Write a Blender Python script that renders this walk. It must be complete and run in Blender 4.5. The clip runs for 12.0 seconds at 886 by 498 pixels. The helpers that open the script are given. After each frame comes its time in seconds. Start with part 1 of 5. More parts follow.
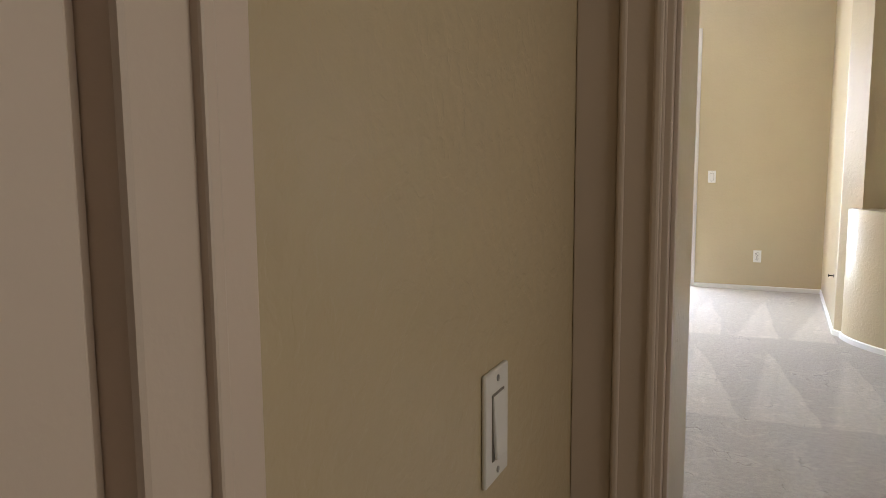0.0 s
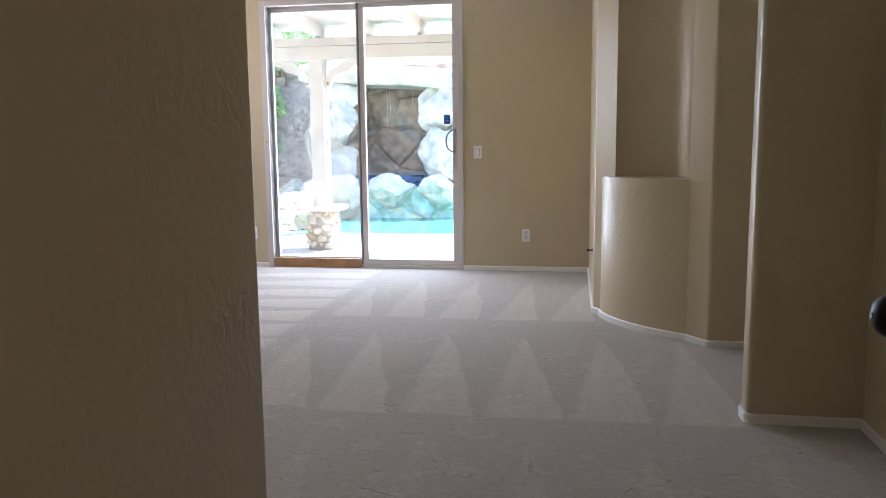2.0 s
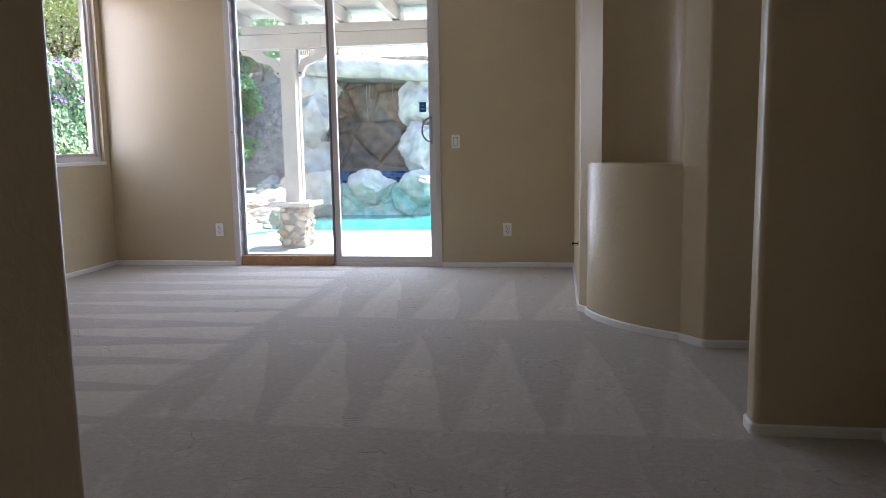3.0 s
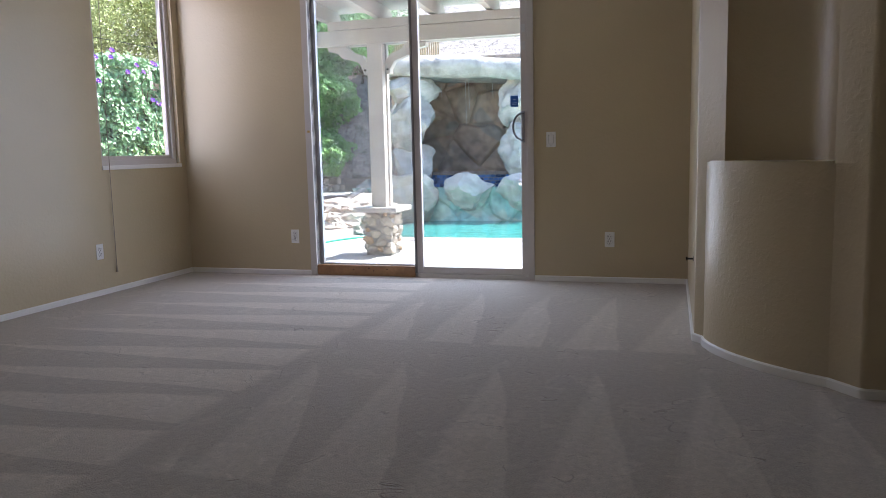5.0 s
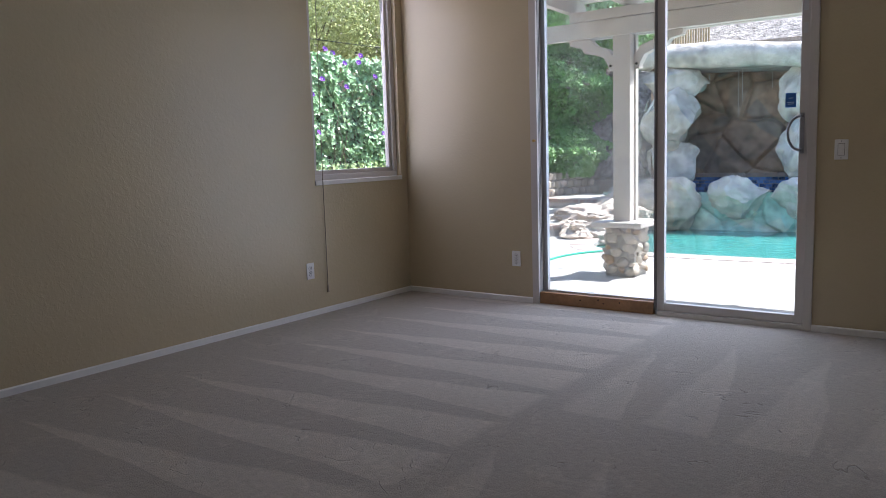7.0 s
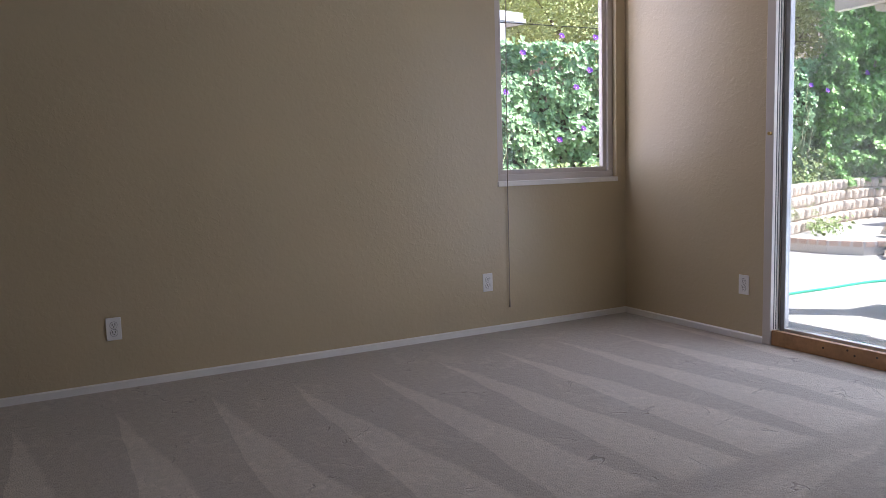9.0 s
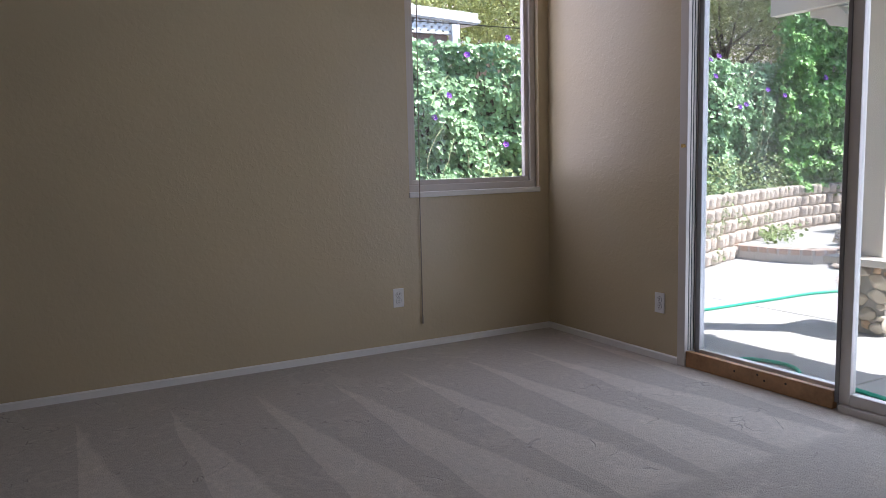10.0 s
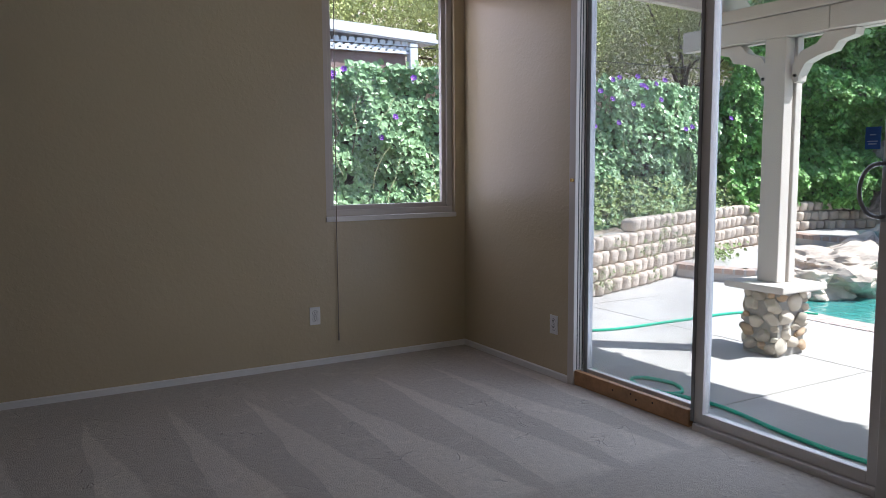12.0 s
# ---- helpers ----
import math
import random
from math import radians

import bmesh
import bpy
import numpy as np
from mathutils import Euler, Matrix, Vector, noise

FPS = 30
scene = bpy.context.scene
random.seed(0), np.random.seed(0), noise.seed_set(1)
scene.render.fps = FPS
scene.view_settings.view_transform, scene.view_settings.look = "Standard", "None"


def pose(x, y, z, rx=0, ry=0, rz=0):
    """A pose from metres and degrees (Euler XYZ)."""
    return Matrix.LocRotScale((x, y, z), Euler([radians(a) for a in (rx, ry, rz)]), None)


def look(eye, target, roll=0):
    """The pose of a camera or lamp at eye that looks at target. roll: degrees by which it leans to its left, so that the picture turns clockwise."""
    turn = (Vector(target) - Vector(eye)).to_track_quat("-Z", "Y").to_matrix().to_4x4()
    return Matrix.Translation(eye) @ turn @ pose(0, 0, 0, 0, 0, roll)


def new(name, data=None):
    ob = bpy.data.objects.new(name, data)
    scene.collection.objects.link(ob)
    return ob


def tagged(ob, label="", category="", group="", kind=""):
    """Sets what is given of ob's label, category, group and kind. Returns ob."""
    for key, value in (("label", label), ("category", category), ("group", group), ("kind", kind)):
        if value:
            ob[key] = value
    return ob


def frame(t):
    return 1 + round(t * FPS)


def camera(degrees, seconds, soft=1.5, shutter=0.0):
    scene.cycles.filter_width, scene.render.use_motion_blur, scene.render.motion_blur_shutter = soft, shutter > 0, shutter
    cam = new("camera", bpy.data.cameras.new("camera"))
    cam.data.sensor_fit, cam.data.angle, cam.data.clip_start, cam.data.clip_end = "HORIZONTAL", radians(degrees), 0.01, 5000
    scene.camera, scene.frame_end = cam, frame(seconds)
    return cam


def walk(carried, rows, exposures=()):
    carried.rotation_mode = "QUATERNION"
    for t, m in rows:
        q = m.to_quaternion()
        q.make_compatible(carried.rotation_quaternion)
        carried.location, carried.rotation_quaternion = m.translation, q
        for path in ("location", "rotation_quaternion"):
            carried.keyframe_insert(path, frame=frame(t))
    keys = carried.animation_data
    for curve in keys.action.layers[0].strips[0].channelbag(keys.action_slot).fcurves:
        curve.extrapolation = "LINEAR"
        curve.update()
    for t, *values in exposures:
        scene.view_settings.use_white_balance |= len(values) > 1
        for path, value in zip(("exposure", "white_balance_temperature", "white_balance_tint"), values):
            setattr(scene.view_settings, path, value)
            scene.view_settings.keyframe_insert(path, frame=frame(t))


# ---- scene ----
cam = camera(59.8, 12.0, soft=0.85)
PATH = [
    (0, (0.028, 1.157, 1.36), (-0.756, 2.979, 1.106), -0.4),
    (0.2, (0.048, 1.21, 1.333), (-0.695, 3.048, 1.071), -0.0),
    (0.5, (0.119, 1.355, 1.286), (-0.578, 3.212, 1.027), -0.6),
    (0.8, (0.150, 1.468, 1.239), (-0.522, 3.334, 0.977), -0.9),
    (1, (0.166, 1.582, 1.203), (-0.415, 3.478, 0.941), -1.1),
    (1.2, (0.176, 1.690, 1.183), (-0.301, 3.614, 0.912), -0.4),
    (1.5, (0.222, 1.842, 1.16), (-0.145, 3.79, 0.889), -0.6),
    (1.8, (0.287, 1.95, 1.142), (-0.047, 3.904, 0.881), -0.4),
    (2, (0.324, 2.066, 1.146), (-0.007, 4.02, 0.881), -0.6),
    (2.5, (0.326, 2.291, 1.094), (0.032, 4.251, 0.825), -1.0),
    (4.3, (0.392, 2.947, 1.042), (-0.051, 4.881, 0.787), -1.2),
    (4.5, (0.373, 3.026, 1.044), (-0.137, 4.943, 0.788), -1.4),
    (5, (0.348, 3.191, 1.013), (-0.219, 5.092, 0.763), -1.3),
    (5.5, (0.331, 3.391, 1.007), (-0.27, 5.282, 0.758), -1.2),
    (6, (0.321, 3.669, 1.07), (-0.422, 5.509, 0.823), -1.2),
    (6.5, (0.242, 3.873, 1.092), (-0.757, 5.588, 0.845), -1.5),
    (7, (0.238, 4.111, 1.148), (-0.934, 5.712, 0.897), -1.8),
    (7.5, (0.371, 4.396, 1.169), (-0.897, 5.922, 0.922), -1.5),
    (7.7, (0.386, 4.52, 1.156), (-1.001, 5.94, 0.914), -1.7),
    (9.3, (0.42, 5.613, 1.103), (-1.347, 6.523, 0.875), -1.6),
    (9.5, (0.388, 5.726, 1.124), (-1.377, 6.638, 0.892), -1.5),
    (10, (0.438, 5.938, 1.164), (-1.298, 6.904, 0.932), -1.3),
    (10.5, (0.639, 6.085, 1.198), (-1.051, 7.129, 0.966), -0.6),
    (11, (0.74, 6.222, 1.206), (-0.944, 7.277, 0.977), -0.7),
    (11.5, (0.839, 6.26, 1.224), (-0.856, 7.296, 1.0), -0.3),
    (12, (0.932, 6.214, 1.295), (-0.791, 7.207, 1.079), -0.4),
]
walk(cam, [(t, look(eye, target, roll)) for t, eye, target, roll in PATH], [(0.0, 4.25, 6150, 9), (0.5, 4.36, 6200, 9), (1.0, 4.07, 6100, 9), (1.5, 3.68, 6000, 10), (2.0, 3.14, 5930, 12), (2.5, 2.7, 5800, 12), (4.5, 2.12, 5900, 14), (5.5, 1.88, 5900, 14), (7.5, 1.52, 5850, 14), (9.0, 1.75, 6100, 17), (9.5, 1.7, 6100, 17), (10.0, 1.4, 6000, 15), (10.5, 1.1, 5950, 13), (11.0, 1.0, 5900, 13), (12.0, 1.0, 5900, 13)])

# ---- world, sun, exposure ----
SUN_DIR = Vector((0.52, 0.58, 1.12)).normalized()   # from the ground towards the sun
world = bpy.data.worlds.new("world")
scene.world = world
world.use_nodes = True
wn = world.node_tree.nodes
sky = wn.new("ShaderNodeTexSky")
sky.sky_type = "NISHITA"
sky.sun_disc = False
sky.sun_elevation = math.asin(SUN_DIR.z)
sky.sun_rotation = math.atan2(SUN_DIR.x, SUN_DIR.y)
world.node_tree.links.new(sky.outputs[0], wn["Background"].inputs[0])
wn["Background"].inputs[1].default_value = 0.15
sun = new("sun", bpy.data.lights.new("sun", "SUN"))
sun.data.energy, sun.data.angle, sun.data.color = 5.0, radians(0.6), (1.0, 0.95, 0.88)
sun.matrix_world = look((0, 0, 20), Vector((0, 0, 20)) - SUN_DIR)


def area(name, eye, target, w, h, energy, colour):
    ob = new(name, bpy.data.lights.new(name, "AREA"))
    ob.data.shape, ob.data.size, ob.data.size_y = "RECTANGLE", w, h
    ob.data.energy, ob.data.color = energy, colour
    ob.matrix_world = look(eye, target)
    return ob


# made-up fill lamp that brightens the hall; no source is known there
area("hall_fill_lamp", (1.10, 1.65, 1.5), (-0.3, 1.15, 1.3), 0.9, 1.2, 0.30, (1.0, 0.86, 0.68))
# lamps that stand in for sky light through the patio door and the side window
area("patio_door_skylight", (-1.62, 9.30, 1.25), (-1.62, 5.0, 0.9), 1.75, 2.3, 10.6, (0.72, 0.79, 1.0))
area("side_window_skylight", (-3.93, 8.54, 1.75), (-1.0, 8.4, 1.3), 0.85, 1.4, 3.3, (0.97, 0.86, 1.0))


# ---- materials ----
def mat(name, colour, rough=0.6, metal=0.0, var=0.12, scale=6.0, fine=0.0, bump=0.0, bump_scale=60.0, spec=0.5, random_mix=0.0, island=0.0, detail=3):
    """Principled surface with two scales of colour variation and fine relief, all in metres."""
    m = bpy.data.materials.new(name)
    m.use_nodes = True
    nt = m.node_tree
    n, l = nt.nodes, nt.links
    b = n["Principled BSDF"]
    b.inputs["Roughness"].default_value, b.inputs["Metallic"].default_value = rough, metal
    b.inputs["Specular IOR Level"].default_value = spec
    geo = n.new("ShaderNodeNewGeometry")
    pos = geo.outputs["Position"]
    big = n.new("ShaderNodeTexNoise")
    big.inputs["Scale"].default_value, big.inputs["Detail"].default_value = scale, 5
    l.new(pos, big.inputs["Vector"])
    small = n.new("ShaderNodeTexNoise")
    small.inputs["Scale"].default_value, small.inputs["Detail"].default_value = bump_scale, detail
    l.new(pos, small.inputs["Vector"])
    add = n.new("ShaderNodeMath")
    add.operation = "MULTIPLY_ADD"
    add.inputs[1].default_value = fine
    l.new(small.outputs[0], add.inputs[0])
    l.new(big.outputs[0], add.inputs[2])
    last = add.outputs[0]
    for amount, node, sock in ((random_mix, "ShaderNodeObjectInfo", "Random"), (island, "ShaderNodeNewGeometry", "Random Per Island")):
        if amount:
            info = n.new(node)
            more = n.new("ShaderNodeMath")
            more.operation = "MULTIPLY_ADD"
            more.inputs[1].default_value = amount
            l.new(info.outputs[sock], more.inputs[0])
            l.new(last, more.inputs[2])
            last = more.outputs[0]
    total = 0.5 + 0.5 * fine + 0.5 * random_mix + 0.5 * island
    ramp = n.new("ShaderNodeMapRange")
    ramp.inputs["From Min"].default_value, ramp.inputs["From Max"].default_value = total - 0.3 - 0.4 * (random_mix + island), total + 0.3 + 0.4 * (random_mix + island)
    ramp.inputs["To Min"].default_value, ramp.inputs["To Max"].default_value = 1 - var, 1 + var
    l.new(last, ramp.inputs["Value"])
    mul = n.new("ShaderNodeVectorMath")
    mul.operation = "SCALE"
    mul.inputs[0].default_value = colour
    l.new(ramp.outputs[0], mul.inputs["Scale"])
    l.new(mul.outputs[0], b.inputs["Base Color"])
    if bump:
        bp = n.new("ShaderNodeBump")
        bp.inputs["Strength"].default_value, bp.inputs["Distance"].default_value = 1.0, bump
        l.new(small.outputs[0], bp.inputs["Height"])
        l.new(bp.outputs[0], b.inputs["Normal"])
    return m


def math_node(nt, op, a, b=None, c=None):
    nd = nt.nodes.new("ShaderNodeMath")
    nd.operation = op
    for i, v in enumerate((a, b, c)):
        if v is None:
            continue
        if isinstance(v, (int, float)):
            nd.inputs[i].default_value = v
        else:
            nt.links.new(v, nd.inputs[i])
    return nd.outputs[0]




def wall_material():
    """Tan semigloss paint over sprayed drywall: fine orange peel with broader flattened splats."""
    m = mat("tan_wall_paint", (0.54, 0.447, 0.287), 0.28, var=0.06, scale=1.5, fine=0.12, bump=0.0013, bump_scale=52)
    nt = m.node_tree
    n, l = nt.nodes, nt.links
    geo, splat, flat = n.new("ShaderNodeNewGeometry"), n.new("ShaderNodeTexNoise"), n.new("ShaderNodeMapRange")
    splat.inputs["Scale"].default_value, splat.inputs["Detail"].default_value, splat.inputs["Distortion"].default_value = 24, 4, 0.6
    l.new(geo.outputs["Position"], splat.inputs["Vector"])
    flat.interpolation_type = "SMOOTHSTEP"
    flat.inputs["From Min"].default_value, flat.inputs["From Max"].default_value = 0.50, 0.60
    l.new(splat.outputs[0], flat.inputs["Value"])
    bump = next(k for k in n if k.bl_idname == "ShaderNodeBump")
    fine = bump.inputs["Height"].links[0].from_socket
    l.new(math_node(nt, "MULTIPLY_ADD", flat.outputs[0], 0.24, fine), bump.inputs["Height"])
    return m


WALL = wall_material()
CEIL = mat("ceiling_paint", (0.78, 0.75, 0.69), 0.8, var=0.04, bump=0.002, bump_scale=70)
TRIM = mat("white_semigloss_trim", (0.82, 0.80, 0.76), 0.35, var=0.05, scale=4, bump=0.0002, bump_scale=200)
HALL_TRIM = mat("cream_door_trim", (0.66, 0.56, 0.48), 0.4, var=0.05, scale=4, bump=0.0002, bump_scale=160)
VINYL = mat("white_vinyl", (0.60, 0.555, 0.51), 0.35, var=0.03, scale=3)
ALU = mat("grey_aluminium", (0.42, 0.42, 0.42), 0.35, 0.6, var=0.08, scale=9)
DARK_GREY = mat("dark_grey_strip", (0.22, 0.21, 0.20), 0.45, 0.3, var=0.1, scale=9)
PLATE = mat("white_plastic_plate", (0.82, 0.81, 0.79), 0.3, var=0.03, scale=20)
# puts the shade of the gap round a rocker into the colour
GAP_SHADE = mat("painted_gap_shade", (0.26, 0.24, 0.21), 0.6, var=0.1)
# near-black that stands in for shade inside slots, holes, gaps and grooves
RECESS_SHADE = mat("recess_shade", (0.02, 0.02, 0.02), 0.5, var=0.1)
BLACK = mat("black_metal", (0.015, 0.014, 0.013), 0.35, 0.6, var=0.2, scale=30)
CHROME = mat("brushed_handle_metal", (0.30, 0.30, 0.31), 0.3, 0.9, var=0.1, scale=40)
BRASS = mat("brass", (0.55, 0.38, 0.14), 0.3, 0.9, var=0.1, scale=40)
BLUE = mat("blue_sticker", (0.03, 0.12, 0.42), 0.4, var=0.1, scale=40)
PALEBLUE = mat("sticker_print", (0.45, 0.6, 0.8), 0.5, var=0.1)
PAPER = mat("pale_label", (0.6, 0.6, 0.58), 0.6, var=0.1, scale=30)
SILLWOOD = mat("bare_pine_board", (0.375, 0.203, 0.090), 0.6, var=0.3, scale=9, fine=0.4, bump=0.0006, bump_scale=60)
CORD = mat("beige_cord", (0.30, 0.26, 0.21), 0.8, var=0.1)
CONCRETE = mat("patio_concrete", (0.44, 0.42, 0.40), 0.85, var=0.16, scale=1.7, fine=0.35, bump=0.002, bump_scale=45)
PAINTWOOD = mat("painted_white_timber", (0.62, 0.57, 0.52), 0.55, var=0.07, scale=3, fine=0.2, bump=0.0006, bump_scale=50)
STONE = mat("river_stone", (0.50, 0.44, 0.36), 0.75, var=0.42, scale=7, fine=0.3, bump=0.002, bump_scale=40, random_mix=0.7)
STONE_WARM = mat("ochre_river_stone", (0.52, 0.37, 0.24), 0.75, var=0.4, scale=7, fine=0.3, bump=0.002, bump_scale=40, random_mix=0.6)
KNOT = mat("brown_knot", (0.05, 0.028, 0.015), 0.6, var=0.2, scale=40)
MORTAR = mat("grey_mortar", (0.34, 0.32, 0.29), 0.95, var=0.2, scale=20, bump=0.004, bump_scale=80)
ROCK = mat("pale_artificial_rock", (0.53, 0.475, 0.42), 0.85, var=0.42, scale=2.6, fine=0.8, bump=0.05, bump_scale=7, detail=10)
WARMROCK = mat("warm_rock", (0.53, 0.44, 0.36), 0.85, var=0.42, scale=2.8, fine=0.8, bump=0.05, bump_scale=7, detail=10)
CAVEROCK = mat("wet_brown_rock", (0.34, 0.26, 0.20), 0.55, var=0.55, scale=1.5, fine=0.8, bump=0.04, bump_scale=6, detail=10)


def vary_blocks(m, size, cool, warm):
    """Tint whole blocks of stone from cool to warm."""
    nt = m.node_tree
    geo, cells, tint, mul = nt.nodes.new("ShaderNodeNewGeometry"), nt.nodes.new("ShaderNodeTexVoronoi"), nt.nodes.new("ShaderNodeMix"), nt.nodes.new("ShaderNodeVectorMath")
    cells.inputs["Scale"].default_value = 1.0 / size
    tint.data_type = "RGBA"
    colours = [k for k in tint.inputs if k.type == "RGBA"]
    colours[0].default_value, colours[1].default_value = (*cool, 1), (*warm, 1)
    mul.operation = "MULTIPLY"
    sep = nt.nodes.new("ShaderNodeSeparateXYZ")
    nt.links.new(geo.outputs["Position"], cells.inputs["Vector"])
    nt.links.new(cells.outputs["Color"], sep.inputs[0])
    nt.links.new(sep.outputs[0], tint.inputs[0])
    shell = nt.nodes["Principled BSDF"]
    nt.links.new(shell.inputs["Base Color"].links[0].from_socket, mul.inputs[0])
    nt.links.new([k for k in tint.outputs if k.type == "RGBA"][0], mul.inputs[1])
    nt.links.new(mul.outputs[0], shell.inputs["Base Color"])


vary_blocks(CAVEROCK, 0.55, (0.80, 0.86, 0.92), (1.22, 1.02, 0.88))
SPAROCK = mat("mineral_stained_rock", (0.54, 0.62, 0.57), 0.7, var=0.42, scale=3.0, fine=0.9, bump=0.035, bump_scale=8, detail=10)
vary_blocks(SPAROCK, 0.35, (0.78, 1.0, 1.0), (1.15, 1.05, 0.95))
BLOCK = mat("split_face_block", (0.56, 0.475, 0.405), 0.95, var=0.25, scale=6, fine=0.6, bump=0.012, bump_scale=38, random_mix=0.45)
COPING = mat("pale_pink_coping_brick", (0.46, 0.37, 0.33), 0.85, var=0.2, scale=9, fine=0.3, bump=0.003, bump_scale=70, random_mix=0.5)
BRICK = mat("red_brick_edging", (0.40, 0.29, 0.24), 0.85, var=0.25, scale=9, fine=0.3, bump=0.003, bump_scale=70, random_mix=0.5)
TILE = mat("blue_pool_tile", (0.09, 0.19, 0.44), 0.15, var=0.85, scale=14, random_mix=0.9)
GRAVEL = mat("loose_hill_gravel", (0.33, 0.285, 0.26), 0.95, var=0.55, scale=5, fine=1.2, bump=0.05, bump_scale=14)
DIRT = mat("dry_earth", (0.40, 0.33, 0.27), 0.95, var=0.3, scale=1.2, fine=0.6, bump=0.02, bump_scale=9)
LEAF = mat("ivy_leaf", (0.31, 0.47, 0.25), 0.36, var=0.5, scale=1.6, island=0.7)
LEAF_D = mat("dark_hedge_leaf", (0.22, 0.42, 0.12), 0.45, var=0.5, scale=1.3, island=0.7)
LEAF_Y = mat("olive_tree_leaf", (0.44, 0.47, 0.19), 0.6, var=0.35, scale=0.8, island=0.7)
WEED = mat("weed_leaf", (0.23, 0.30, 0.11), 0.6, var=0.45, scale=3, island=0.8)


def let_light_through(m, share):
    """Thin leaves pass part of the light on to their other side."""
    nt = m.node_tree
    shell, thin, mix = nt.nodes["Principled BSDF"], nt.nodes.new("ShaderNodeBsdfTranslucent"), nt.nodes.new("ShaderNodeMixShader")
    mix.inputs[0].default_value = share
    nt.links.new(shell.inputs["Base Color"].links[0].from_socket, thin.inputs[0])
    nt.links.new(shell.outputs[0], mix.inputs[1])
    nt.links.new(thin.outputs[0], mix.inputs[2])
    nt.links.new(mix.outputs[0], nt.nodes["Material Output"].inputs["Surface"])


for leaf_mat in (LEAF, LEAF_D, LEAF_Y, WEED):
    let_light_through(leaf_mat, 0.12)
PETAL = mat("violet_petal", (0.30, 0.10, 0.55), 0.5, var=0.25, scale=20)
TENDRIL = mat("pale_vine_tendril", (0.44, 0.43, 0.25), 0.6, var=0.2, scale=8)
BARK = mat("brown_bark", (0.12, 0.085, 0.06), 0.9, var=0.3, scale=12, bump=0.006, bump_scale=40)
FENCEWOOD = mat("weathered_fence_board", (0.13, 0.10, 0.08), 0.9, var=0.3, scale=5, bump=0.003, bump_scale=40, random_mix=0.4)
BAMBOO = mat("bamboo_fence", (0.42, 0.31, 0.18), 0.8, var=0.3, scale=5, random_mix=0.6)
STUCCO = mat("brown_stucco", (0.30, 0.205, 0.18), 0.9, var=0.12, scale=2, bump=0.004, bump_scale=60)
ROOFWHITE = mat("white_metal_roof", (0.74, 0.77, 0.82), 0.5, var=0.06, scale=3)
HOSE = mat("green_hose", (0.02, 0.42, 0.26), 0.4, var=0.15, scale=10)
POOLPLASTER = mat("pool_plaster", (0.25, 0.62, 0.60), 0.7, var=0.1, scale=1)


def water_material():
    m = mat("pool_water", (0.06, 0.28, 0.25), 0.06, var=0.12, scale=1.2, bump=0.012, bump_scale=5)
    return m


WATER = water_material()


def glass_material():
    m = bpy.data.materials.new("window_glass")
    m.use_nodes = True
    nt = m.node_tree
    out = nt.nodes["Material Output"]
    nt.nodes.remove(nt.nodes["Principled BSDF"])
    clear, gloss, mix = nt.nodes.new("ShaderNodeBsdfTransparent"), nt.nodes.new("ShaderNodeBsdfGlossy"), nt.nodes.new("ShaderNodeMixShader")
    clear.inputs[0].default_value = (0.93, 0.95, 0.94, 1)
    gloss.inputs["Roughness"].default_value = 0.02
    lw = nt.nodes.new("ShaderNodeLayerWeight")
    gl = math_node(nt, "MULTIPLY_ADD", math_node(nt, "POWER", lw.outputs["Facing"], 5.0), 0.5, 0.02)
    nt.links.new(gl, mix.inputs[0])
    nt.links.new(clear.outputs[0], mix.inputs[1])
    nt.links.new(gloss.outputs[0], mix.inputs[2])
    nt.links.new(mix.outputs[0], out.inputs["Surface"])
    return m


GLASS = glass_material()


def dusty_glass_material(amount):
    """The same glass with a thin film of dust in drifts."""
    m = GLASS.copy()
    m.name = "dusty_window_glass"
    nt = m.node_tree
    out = nt.nodes["Material Output"]
    clean = out.inputs["Surface"].links[0].from_socket
    dust, mix = nt.nodes.new("ShaderNodeBsdfDiffuse"), nt.nodes.new("ShaderNodeMixShader")
    dust.inputs[0].default_value = (0.8, 0.8, 0.78, 1)
    geo, nz = nt.nodes.new("ShaderNodeNewGeometry"), nt.nodes.new("ShaderNodeTexNoise")
    nz.inputs["Scale"].default_value, nz.inputs["Detail"].default_value = 1.6, 8
    nt.links.new(geo.outputs["Position"], nz.inputs["Vector"])
    nt.links.new(math_node(nt, "MULTIPLY", math_node(nt, "POWER", nz.outputs[0], 2.0), amount), mix.inputs[0])
    nt.links.new(clean, mix.inputs[1])
    nt.links.new(dust.outputs[0], mix.inputs[2])
    nt.links.new(mix.outputs[0], out.inputs["Surface"])
    return m


DUSTY = dusty_glass_material(0.52)
HAZY = dusty_glass_material(0.10)


